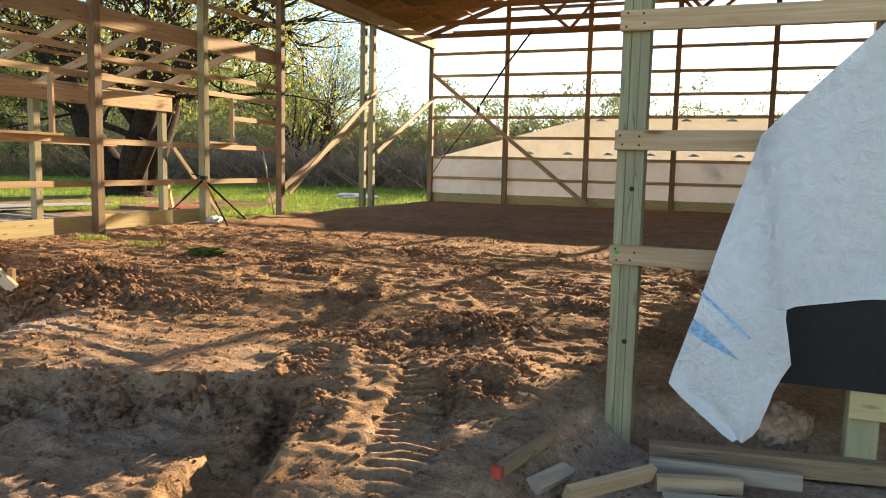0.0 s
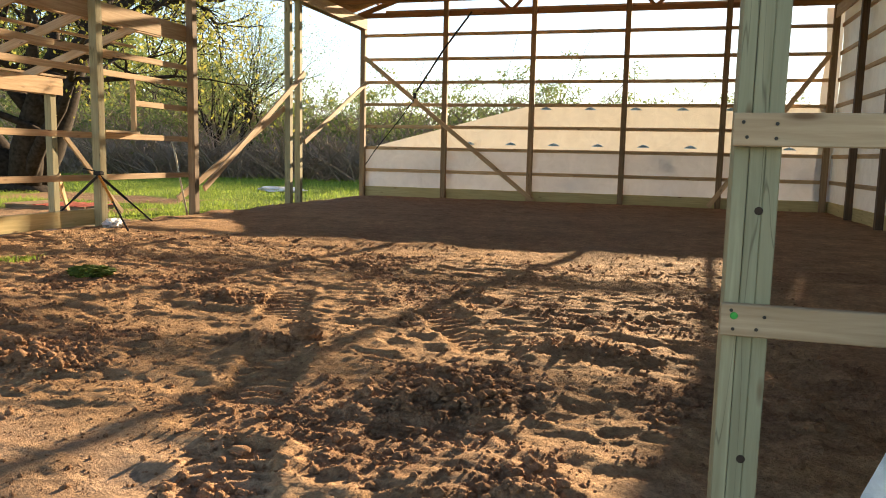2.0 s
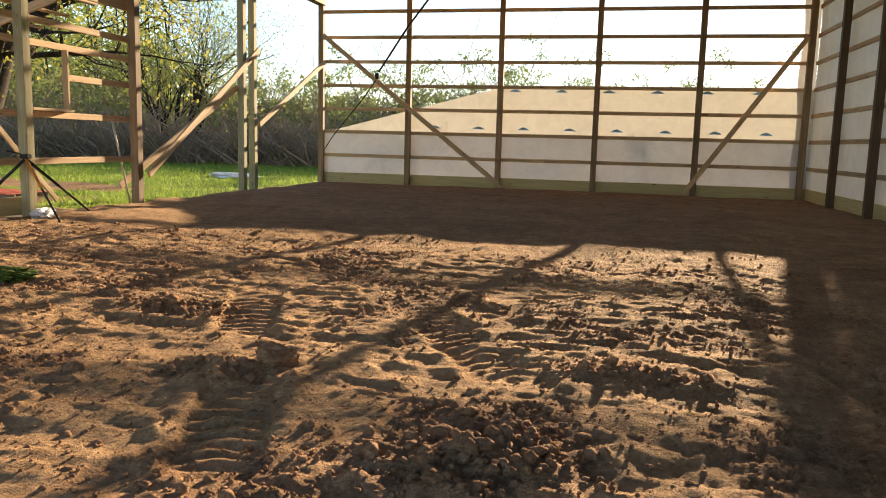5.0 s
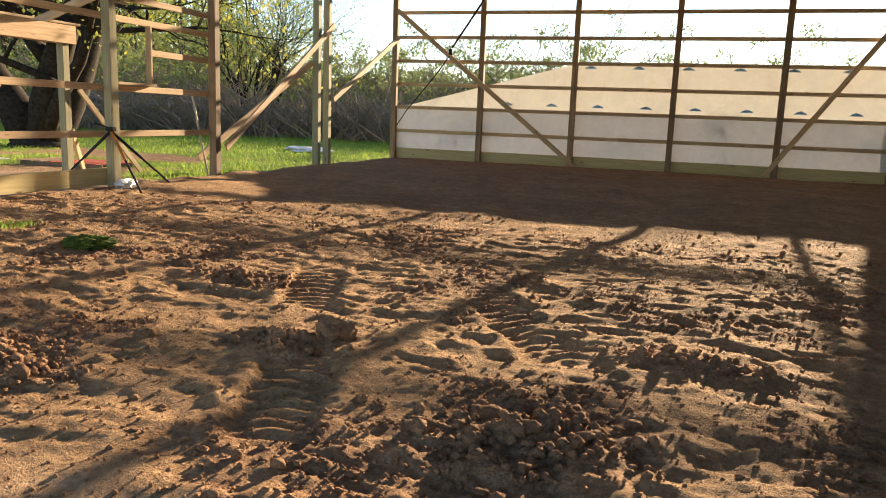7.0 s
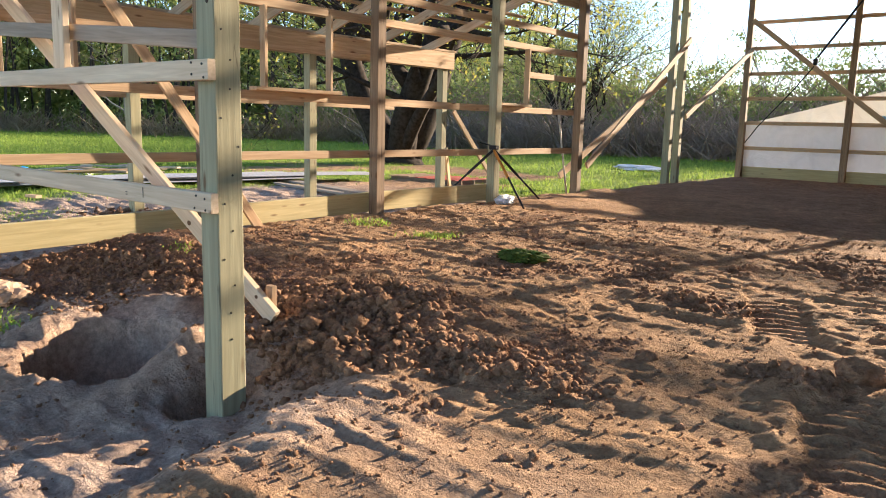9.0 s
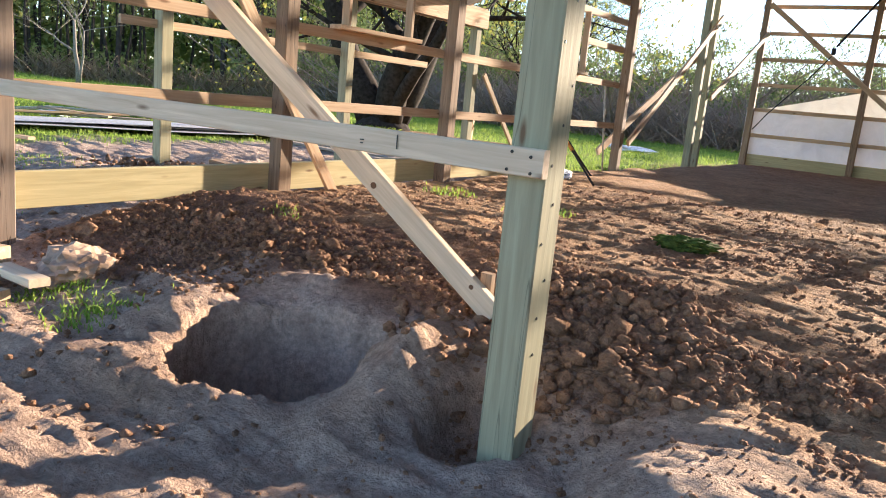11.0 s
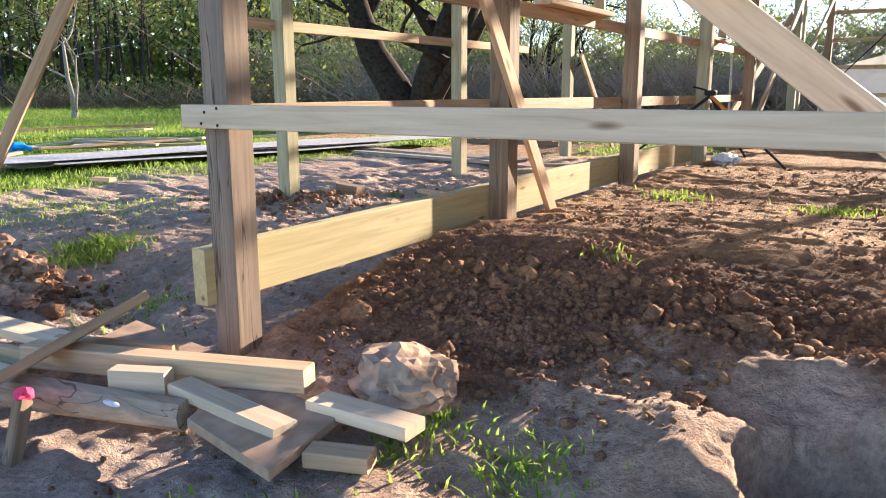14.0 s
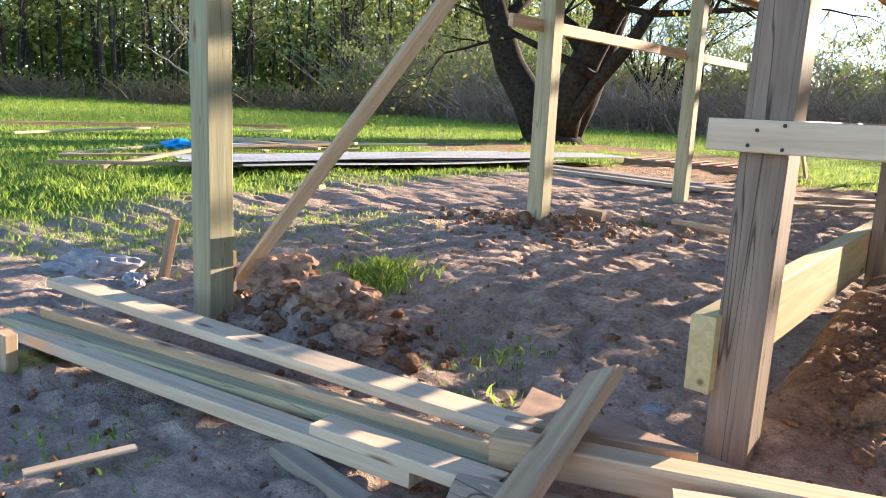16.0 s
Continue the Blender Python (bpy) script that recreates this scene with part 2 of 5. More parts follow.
def beam(name, p, q, wide, thick, material, parent=None, label="", flatwise=(0, 0, 1), bevel=0.004, warp=0.004):
    """A sawn timber from p to q. wide is measured along flatwise (made square to the length), thick across it. Slightly bowed, with chamfered edges."""
    p, q = Vector(p), Vector(q)
    axis = (q - p)
    length = axis.length
    x = axis.normalized()
    z = Vector(flatwise) - x * x.dot(Vector(flatwise))
    z = z.normalized() if z.length > 1e-5 else x.orthogonal().normalized()
    y = z.cross(x)
    bm = bmesh.new()
    n = max(2, min(7, int(length / 0.8) + 1))
    c = min(bevel, thick * 0.25)
    ring = [(-thick / 2 + c, -wide / 2), (thick / 2 - c, -wide / 2), (thick / 2, -wide / 2 + c), (thick / 2, wide / 2 - c),
            (thick / 2 - c, wide / 2), (-thick / 2 + c, wide / 2), (-thick / 2, wide / 2 - c), (-thick / 2, -wide / 2 + c)]
    by, bz = BOARDS.uniform(-warp, warp), BOARDS.uniform(-warp, warp)
    rings = []
    for i in range(n):
        u = i / (n - 1)
        s = 4 * u * (1 - u)
        rings.append([bm.verts.new(((u - 0.5) * length, a + by * s, b + bz * s)) for a, b in ring])
    for r0, r1 in zip(rings, rings[1:]):
        for k in range(8):
            bm.faces.new((r0[k], r0[(k + 1) % 8], r1[(k + 1) % 8], r1[k]))
    bm.faces.new(rings[0][::-1])
    bm.faces.new(rings[-1])
    bmesh.ops.recalc_face_normals(bm, faces=bm.faces)
    ob = part(name, bm, material, parent, label)
    m = Matrix((x, y, z)).transposed().to_4x4()
    m.translation = (p + q) / 2
    ob.matrix_basis = m
    return ob


def empty(name, label, category, kind="", at=(0, 0, 0), group=""):
    e = new(name)
    e.empty_display_size = 0.1
    e.location = at
    return tagged(e, label, category, group, kind)


def tube(verts, faces, pts, radii, sides=6):
    """Adds a tapering tube along pts to the lists."""
    start = len(verts)
    for i, p in enumerate(pts):
        d = pts[min(i + 1, len(pts) - 1)] - pts[max(i - 1, 0)]
        d = d.normalized() if d.length > 1e-6 else Vector((0, 0, 1))
        a = d.orthogonal().normalized()
        b = d.cross(a)
        for k in range(sides):
            t = 2 * math.pi * k / sides
            verts.append(p + (a * math.cos(t) + b * math.sin(t)) * radii[i])
    for i in range(len(pts) - 1):
        for k in range(sides):
            u = start + i * sides
            faces.append((u + k, u + (k + 1) % sides, u + sides + (k + 1) % sides, u + sides + k))
    faces.append(tuple(start + k for k in range(sides))[::-1])
    faces.append(tuple(start + (len(pts) - 1) * sides + k for k in range(sides)))


# ---- ground ----
FRONT, BACK, RIGHT, PAD = 4.95, 22.8, 12.2, 0.82


def lattice(ix, iy, seed):
    h = (ix * 374761393 + iy * 668265263 + seed * 974711) & 0x7FFFFFFF
    h = ((h ^ (h >> 13)) * 1274126177) & 0x7FFFFFFF
    return ((h ^ (h >> 16)) & 0xFFFF) / 65535.0


def vnoise(x, y, scale, seed):
    x, y = np.asarray(x, float) / scale, np.asarray(y, float) / scale
    ix, iy = np.floor(x).astype(np.int64), np.floor(y).astype(np.int64)
    fx, fy = x - ix, y - iy
    fx, fy = fx * fx * (3 - 2 * fx), fy * fy * (3 - 2 * fy)
    a, b = lattice(ix, iy, seed), lattice(ix + 1, iy, seed)
    c, d = lattice(ix, iy + 1, seed), lattice(ix + 1, iy + 1, seed)
    return (a + (b - a) * fx + (c - a) * fy + (a - b - c + d) * fx * fy) * 2 - 1


def fbm(x, y, scale, seed, octaves=4, gain=0.5):
    t, amp = 0, 1.0
    for o in range(octaves):
        t = t + amp * vnoise(x, y, scale / 2 ** o, seed + o)
        amp *= gain
    return t


def step(a, b, v):
    t = np.clip((v - a) / (b - a), 0, 1)
    return t * t * (3 - 2 * t)


def blob(x, y, cx, cy, rx, ry, turn=0.0):
    c, s = math.cos(radians(turn)), math.sin(radians(turn))
    u, v = ((x - cx) * c + (y - cy) * s) / rx, (-(x - cx) * s + (y - cy) * c) / ry
    return np.exp(-(u * u + v * v))


TRACKS = [((7.45, 2.9), (7.30, 3.5), (7.16, 4.1), (6.92, 4.65), (6.66, 5.14), (6.45, 5.55), (6.23, 6.24), (6.02, 6.86), (5.61, 7.55), (5.2, 8.6), (4.9, 10.0)), ((8.0, 3.3), (7.71, 4.4), (7.42, 5.43), (7.25, 6.2)),
          ((7.4, 7.0), (6.5, 8.4), (5.85, 9.8), (5.5, 11.4)), ((9.6, 6.0), (9.0, 8.2), (8.4, 10.0), (7.9, 12.0))]


def track(x, y, pts):
    """Distance from a wheel track's middle line, and the way along it."""
    best, along, run = np.full(np.shape(x), 9e9), np.zeros(np.shape(x)), 0.0
    for (ax, ay), (bx, by) in zip(pts, pts[1:]):
        ln = math.hypot(bx - ax, by - ay)
        t = np.clip(((x - ax) * (bx - ax) + (y - ay) * (by - ay)) / ln ** 2, 0, 1)
        d = np.hypot(x - ax - t * (bx - ax), y - ay - t * (by - ay))
        along = np.where(d < best, run + t * ln, along)
        best = np.minimum(best, d)
        run += ln
    return best, along


def pad_share(x, y):
    """How far the levelled pad has risen, from the low ground outside (0) to its top (1)."""
    wob = 0.16 * fbm(x, y, 1.1, 11, 3)
    door = step(4.0, 4.7, x) * step(8.75, 8.2, x)
    y0, y1 = 4.95 - 2.2 * door, 6.35 - 1.35 * door - 0.45 * step(8.4, 8.9, x)
    t = np.clip((y + wob - y0) / (y1 - y0), 0, 1)
    rise = np.where(t < 0.5, t * 1.3, 0.65 + (t - 0.5) * 0.7)
    return rise * step(-0.05, 0.12, x) * step(BACK + 0.9, BACK + 0.4, y) * step(RIGHT + 0.9, RIGHT + 0.4, x)


def billow(x, y, scale, seed):
    return np.abs(vnoise(x, y, scale, seed)) + 0.5 * np.abs(vnoise(x, y, scale * 0.5, seed + 1))


HEAPS = ((7.38, 6.15, 0.48, 0.45), (7.95, 7.25, 0.5, 0.16), (4.55, 5.95, 0.8, 0.3), (7.0, 4.25, 0.28, 0.4), (5.9, 6.75, 0.3, 0.2), (6.75, 4.7, 0.2, 0.5), (3.6, 6.3, 0.6, 0.4), (6.45, 4.33, 0.35, 0.16), (5.9, 4.1, 0.4, 0.16), (5.3, 3.8, 0.4, 0.16), (7.85, 4.9, 0.3, 0.5), (5.0, 7.9, 0.5, 0.2))


def heaps(x, y):
    """How much the soil lies in loose heaps of clods."""
    return np.clip(np.maximum.reduce([blob(x, y, *h) for h in HEAPS]) * 1.25 - 0.12, 0, 1)


def shelf_edge(x, y):
    """How far a place lies before the cut lip of the levelled shelf inside the door opening."""
    e = 0.035 * fbm(x, y, 0.3, 5, 3)
    return 4.62 + 0.40 * (x - 6.70) + e - y


def trowelled(x, y):
    """The smooth levelled shelf inside the door opening."""
    e = 0.12 * fbm(x, y, 0.5, 57, 3)
    return step(4.9, 5.3, x + e) * step(6.85, 6.65, x + 0.55 * (y - 4.6) + e) * step(0.02, -0.05, shelf_edge(x, y)) * step(6.0, 5.2, y + 2 * e)


def churned(x, y):
    """Where the soil is broken into clods."""
    m = 0.8 * step(0.0, 0.7, fbm(x, y, 0.8, 55, 4, 0.7))
    m = np.maximum(m, heaps(x, y)) * step(15, 10, y) * (1 - trowelled(x, y))
    bank = 0.75 * step(4.6, 3.8, x) * step(6.6, 6.0, y) * step(5.0, 5.5, y) * step(0, 0.3, x)
    clay = 0.55 * step(4.6, 3.8, x) * step(5.4, 5.0, y) * step(0.2, 0.9, x)
    return np.clip(np.maximum(m, np.maximum(bank, clay)), 0, 1)


def height(x, y):
    x, y = np.asarray(x, float), np.asarray(y, float)
    low = 0.49 + 0.15 * step(4.8, 6.6, y) * step(1.0, -0.6, x) + 0.04 * step(-3, -9, x) - 0.04 * step(8.2, 9.0, x) * step(7, 4, y) + 0.08 * step(4.0, 4.9, x) * step(8.7, 8.1, x)
    low = low + 0.10 * blob(x, y, 1.5, 5.1, 1.2, 0.35)
    p = pad_share(x, y)
    z = low + (PAD - 0.09 * step(3.6, 4.8, x) * step(9.0, 6.4, y) - low) * p
    near = np.exp(-(np.maximum(0, np.hypot(x - 4, y - 7) - 9) / 9) ** 2)
    ch = churned(x, y)
    ragged = 0.03 * fbm(x, y, 0.22, 5, 3) + 0.015 * fbm(x, y, 0.06, 7, 2)
    ahead = 3.70 - y
    slab = step(0.0, 0.03, ahead + ragged) * step(-0.015, 0.015, x - 6.95 + 0.24 * ahead + ragged) * step(0.03, -0.03, x - 6.97 - 0.14 * ahead + ragged)
    ruts = []
    for k, pts in enumerate(TRACKS):
        d, a = track(x, y, pts)
        ruts.append((d, a, step(0.20, 0.16, d), step(-0.45, 0.1, fbm(x, y, 0.9, 71 + k, 3)) * step(10.0, 8.0, y)))
    calm = np.maximum.reduce([slab, trowelled(x, y)] + [band * gone for d, a, band, gone in ruts])
    rough = near * (1 - 0.85 * calm)
    hp = heaps(x, y)
    ridge = (1 - np.abs(fbm(x * 0.42, y, 0.30, 31, 3, 0.6))) ** 2
    z = z + near * (0.032 * fbm(x, y * 1.2, 1.3, 21, 2) + 0.020 * (ridge - 0.5))
    fine = (1 - np.abs(fbm(x * 0.6, y, 0.13, 131, 2, 0.6))) ** 2
    z = z + rough * (1 - ch) * (0.015 * fine * step(-0.5, 0.3, fbm(x, y, 0.5, 133, 3)) + 0.003 * billow(x, y, 0.05, 135))
    z = z + rough * ch * (0.028 * step(3.0, 4.4, x) * (billow(x, y * 1.2, 0.24, 41) - 0.4) + 0.026 * (billow(x, y, 0.11, 47) - 0.35) + 0.016 * (billow(x, y, 0.06, 61) - 0.3))
    z = z + rough * hp * (0.03 + 0.045 * (billow(x, y, 0.33, 143) - 0.5) + 0.045 * (billow(x, y, 0.14, 145) - 0.4))
    z = z + rough * step(-0.1, -0.6, x) * (0.045 * (billow(x * 0.75, y * 1.25, 0.62, 147) - 0.55) + 0.022 * (billow(x, y, 0.21, 149) - 0.4) + 0.012 * (billow(x, y, 0.09, 159) - 0.4))
    z = z + rough * step(4.6, 3.9, x) * step(5.6, 5.2, y) * step(-0.2, 0.4, x) * (0.022 * (billow(x, y, 0.40, 151) - 0.5) + 0.012 * (billow(x, y, 0.14, 153) - 0.4) + 0.010 * (billow(x, y, 0.06, 154) - 0.4))
    z = z - 0.035 * blob(x, y, -1.3, 4.15, 1.7, 0.4)
    z = z + 0.03 * step(4.4, 3.8, x) * step(0.1, 0.4, x) * step(6.9, 6.3, y) * step(5.2, 5.6, y) * (0.5 * billow(x, y, 0.055, 49) - 0.2)
    z = z + rough * 0.004 * fbm(x, y, 0.07, 66, 2, 0.7) + rough * (1 - ch) * (0.009 * np.abs(fbm(x * 0.6, y, 0.17, 68, 3, 0.65)) + 0.005 * billow(x * 0.8, y, 0.08, 69))
    z = z - rough * step(-0.2, -0.6, x) * 0.035 * step(0.25, 0.05, billow(x, y, 0.34, 93))
    for d, a, band, gone in ruts:
        rim = np.exp(-((d - 0.25) / 0.06) ** 2)
        lug = 0.024 * np.tanh(3.0 * np.sin(2 * math.pi * (a / 0.105 + d * 2.4)))
        z = z + near * gone * (band * (lug * (0.6 + 0.4 * vnoise(x, y, 0.2, 78)) - 0.024) * step(9.0, 7.6, y) + 0.012 * rim * step(8.5, 7.0, y) * (0.5 + billow(x, y, 0.12, 43)))
    # levelled shelf and its cut edge, spoil heaps and dug holes along the front
    front_of = shelf_edge(x, y)
    fall = np.clip(front_of / 0.30, 0, 1)
    fall = (1 - (1 - fall) ** 2) * step(7.02, 6.86, x + 0.36 * (y - 4.62)) * step(4.3, 5.0, x) * step(2.0, 3.2, y)
    z = z - 0.19 * fall + 0.06 * np.exp(-((front_of - 0.2) / 0.16) ** 2) * fall * (billow(x, y, 0.10, 155) + billow(x, y, 0.055, 157) - 0.6)
    z = z + 0.14 * slab * step(1.9, 2.6, y)
    z = z + 0.07 * blob(x, y, 0.75, 6.5, 0.7, 0.35, -20) + 0.06 * blob(x, y, 3.6, 6.6, 0.8, 0.3)
    z = z + 0.08 * blob(x, y, 2.25, 4.50, 0.75, 0.17, 15) + 0.17 * blob(x, y, 3.16, 5.15, 0.15, 0.36, 8) + 0.12 * blob(x, y, 1.98, 4.92, 0.2, 0.3, 30) + 0.07 * blob(x, y, 2.45, 5.72, 0.5, 0.12, 20)
    pu, pv = (x - 2.56) * 0.94 + (y - 5.05) * 0.34, (y - 5.05) * 0.94 - (x - 2.56) * 0.34
    pit = step(1.0, 0.86, (np.abs(pu / 0.44) ** 3 + np.abs(pv / 0.45) ** 3) ** (1 / 3) + 0.09 * fbm(x, y, 0.22, 81, 3) + 0.05 * fbm(x, y, 0.07, 82, 2))
    z = z - 1.15 * pit
    pit2 = step(1.0, 0.6, np.hypot((x - 3.58) / 0.2, (y - 5.10) / 0.36) + 0.12 * fbm(x, y, 0.25, 83, 2))
    z = z - 0.22 * pit2
    pit3 = step(1.0, 0.55, np.hypot((x - 8.98) / 0.42, (y - 5.15) / 0.24) + 0.12 * fbm(x, y, 0.25, 85, 2))
    z = z - 0.14 * pit3
    lump = billow(x, y, 0.15, 87)
    z = z + (0.16 * blob(x, y, -1.75, 4.95, 0.30, 0.18) + 0.10 * blob(x, y, -2.2, 5.05, 0.35, 0.25) + 0.06 * blob(x, y, -2.0, 8.0, 0.6, 0.35)) * (0.5 + lump)
    return z


def grass_share(x, y):
    n = fbm(x, y, 3.0, 91, 4)
    left = step(-4.3, -5.6, x + 1.0 * n + 0.12 * (y - 6))
    behind = step(BACK + 0.3, BACK + 3.0, y + 2.0 * n)
    side = step(RIGHT + 0.6, RIGHT + 3, x)
    side_strip = step(-0.3, -1.6, x + 0.4 * n) * step(13.6, 15.0, y + 0.6 * n)
    patch = step(1.1, 1.3, fbm(x, y, 0.8, 95, 3)) * step(0.2, -0.8, x)
    bare = step(-0.1, 0.45, fbm(x, y, 2.2, 99, 3)) * step(-14, -9, x) * step(-1.8, -3.0, x) * step(12, 15, y) * step(24, 20, y)
    return np.clip(np.maximum.reduce([left, behind, side, side_strip, 0.8 * patch]) - bare, 0, 1) * (1 - np.minimum(1, 3 * pad_share(x, y)))


def spread(lo, hi, fine, grow=1.16, far=420.0):
    mid = list(np.arange(lo, hi, fine))
    up, s = [], fine
    while (up[-1] if up else hi) < far:
        s *= grow
        up.append((up[-1] if up else mid[-1]) + s)
    down, s = [], fine
    while (down[-1] if down else lo) > -far:
        s *= grow
        down.append((down[-1] if down else lo) - s)
    return np.array(down[::-1] + mid + up)


def build_ground():
    xs, ys = spread(-3.0, 9.2, 0.025, 1.09), spread(2.7, 10.5, 0.021, 1.05)
    gx, gy = np.meshgrid(xs, ys)
    gz = height(gx, gy)
    nx, ny = len(xs), len(ys)
    co = np.stack([gx, gy, gz], -1).reshape(-1, 3)
    i = (np.arange(ny - 1)[:, None] * nx + np.arange(nx - 1)[None]).ravel()
    quads = np.stack([i, i + 1, i + nx + 1, i + nx], -1)
    me = bpy.data.meshes.new("ground")
    me.vertices.add(len(co))
    me.vertices.foreach_set("co", co.ravel())
    me.loops.add(quads.size)
    me.loops.foreach_set("vertex_index", quads.ravel())
    me.polygons.add(len(quads))
    me.polygons.foreach_set("loop_start", np.arange(0, quads.size, 4))
    me.polygons.foreach_set("use_smooth", np.ones(len(quads), bool))
    me.update(calc_edges=True)
    # one layer puts the shade of the dug front bank into the soil colour
    for key, values in (("grass", grass_share(gx, gy)), ("packed", (1 - churned(gx, gy)) * step(24, 12, gy)), ("shaded_bank", step(0.0, 0.25, gx) * step(4.6, 3.6, gx + 0.4 * fbm(gx, gy, 0.5, 163, 3)) * step(7.2, 6.2, gy + 0.5 * fbm(gx, gy, 0.6, 161, 3)) * step(5.0, 5.35, gy - 0.55 * step(1.2, 1.7, gx) + 0.2 * fbm(gx, gy, 0.3, 165, 2))), ("sand", np.clip(np.maximum(step(5.7, 4.9, gy), step(6.05, 5.8, gy) * step(0.7, 1.2, gx) * step(3.7, 3.4, gx)) * (0.75 - 0.62 * step(4.2, 5.0, gx) * step(8.8, 8.2, gx) + 0.3 * fbm(gx, gy, 0.8, 97, 3)) + step(0.3, -0.6, gx) * 0.85 * step(15, 12, gy), 0, 1))):
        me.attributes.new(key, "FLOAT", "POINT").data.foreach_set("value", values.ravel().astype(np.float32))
    g = part("ground", me, SOIL)
    tagged(g, "churned sandy brown soil with wheel tracks, clods and rough turf", "ground", kind="structure")


build_ground()


def zat(x, y):
    return float(height(np.array([x]), np.array([y]))[0])


# ---- barn frame ----
P = 0.14          # posts, six by six
G, T = 0.092, 0.04   # girts


def post(name, x, y, top, parent, material, label="", foot=None, plies=False):
    z0 = zat(x, y) - 0.25 if foot is None else foot
    if not plies:
        return beam(name, (x, y, z0), (x, y, top), P, P, material, parent, label, flatwise=(1, 0, 0), bevel=0.006, warp=0.003)
    ob = None
    for k in (-1, 0, 1):
        ob = beam("ply", (x + k * P / 3, y, z0), (x + k * P / 3, y, top - 0.002 * abs(k)), P / 3 - 0.0015, P - 0.003 * abs(k), material, parent, label, flatwise=(1, 0, 0), bevel=0.003, warp=0.001)
    return ob


EAVE = 5.8
back = empty("wall_back", "open rear wall frame of posts and girts", "wall", "structure", (6.1, BACK, PAD))
for i in range(6):
    post("post", 0.07 + i * 2.427, BACK + 0.07, 7.6 if 0 < i < 5 else EAVE, back, OLD)
for k, z in enumerate((1.56, 2.19, 2.80, 3.41, 4.03, 4.66, 5.32, 5.95, 6.55)):
    inset = 0 if z < 5.9 else (z - 5.8) * 3 + 0.3
    beam("girt", (-0.05 + inset, BACK + 0.16, z), (6.1, BACK + 0.16, z), G, T, WOOD, back)
    beam("girt", (6.1, BACK + 0.16, z), (12.3 - inset, BACK + 0.16, z), G, T, WOOD, back)
beam("skirt_board", (-0.05, BACK + 0.162, 0.94), (12.42, BACK + 0.162, 0.94), 0.30, T, TREATED_GREEN, back)
beam("brace", (0.15, BACK - 0.02, 4.70), (5.05, BACK - 0.02, 0.86), 0.12, T, WOOD, back, flatwise=(1, 0, 1))
beam("brace", (12.1, BACK - 0.02, 4.62), (9.55, BACK - 0.02, 0.86), 0.12, T, WOOD, back, flatwise=(1, 0, 1))

right = empty("wall_right", "wrapped side wall frame of dark posts and girts", "wall", "structure", (RIGHT, 14, PAD))
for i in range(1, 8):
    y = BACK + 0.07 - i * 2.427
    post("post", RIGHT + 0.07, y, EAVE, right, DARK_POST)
for z in (1.56, 2.19, 2.80, 3.41, 4.03, 4.66, 5.32):
    beam("girt", (RIGHT + 0.16, FRONT, z), (RIGHT + 0.16, 14, z), G, T, WOOD, right)
    beam("girt", (RIGHT + 0.16, 14, z), (RIGHT + 0.16, BACK + 0.13, z), G, T, WOOD, right)
beam("skirt_board", (RIGHT + 0.162, FRONT, 0.94), (RIGHT + 0.162, BACK + 0.13, 0.94), 0.30, T, TREATED_GREEN, right)
beam("header", (RIGHT - 0.02, FRONT, 5.62), (RIGHT - 0.02, BACK + 0.13, 5.62), 0.29, T, WOOD, right)

LEFT_POSTS = (7.30, 9.72, 12.18, 14.62)
left = empty("wall_left", "open side wall frame with window openings", "wall", "structure", (0, 14, PAD))
beam("post", (0.042, FRONT + 0.067, 0.2), (0.088, FRONT + 0.067, EAVE), 0.136, 0.134, GREY_POST, left, flatwise=(1, 0, 0), bevel=0.006, warp=0.003)
for y in LEFT_POSTS:
    post("post", 0.07, y, EAVE, left, OLD if y != 12.18 else TREATED)
post("post", 0.07, 18.35, EAVE - 0.3, left, TREATED)
post("post", 0.07, 18.85, EAVE - 0.3, left, TREATED)
beam("header", (0.14 + 0.022, FRONT + 0.2, 5.62), (0.14 + 0.022, 14.7, 5.62), 0.29, T, WOOD, left)
beam("header", (0.14 + 0.022, 14.7, 5.62), (0.14 + 0.022, BACK + 0.1, 5.62), 0.29, T, WOOD, left)
beam("header", (-0.022, FRONT + 0.2, 5.62), (-0.022, BACK + 0.1, 5.62), 0.29, T, WOOD, left)
GX = -T / 2 - 0.002
beam("girt", (GX, FRONT, 1.555), (GX, 9.72, 1.555), G, T, WOOD, left)
beam("girt", (GX, 9.72, 1.555), (GX, 14.75, 1.555), G, T, WOOD, left)
beam("girt", (GX, FRONT, 2.20), (GX, 9.72, 2.20), G, T, WOOD, left)
beam("girt", (GX, 9.72, 2.20), (GX, 14.75, 2.20), G, T, WOOD, left)
for y0, y1, z in ((FRONT, 8.05, 2.72), (8.97, 9.9, 2.80), (13.05, 14.75, 2.75), (FRONT, 9.72, 3.17), (9.72, 14.75, 3.17), (9.72, 14.75, 3.48), (FRONT, 9.72, 3.55), (FRONT, 14.75, 4.72), (FRONT, 14.75, 5.2)):
    beam("girt", (GX, y0, z), (GX, y1, z), G, T, WOOD, left)
for y, z1 in ((8.05, 3.13), (8.97, 3.13), (13.05, 3.13), (6.05, 3.13), (5.45, 3.13)):
    beam("stud", (GX + 0.05, y, 2.27), (GX + 0.05, y, z1), 0.09, T, WOOD, left, flatwise=(1, 0, 0))
beam("sill", (0.04, 7.9, 2.268), (0.04, 9.1, 2.268), T, 0.14, WOOD, left)
beam("sill", (0.04, 12.3, 2.268), (0.04, 13.1, 2.268), T, 0.14, WOOD, left)
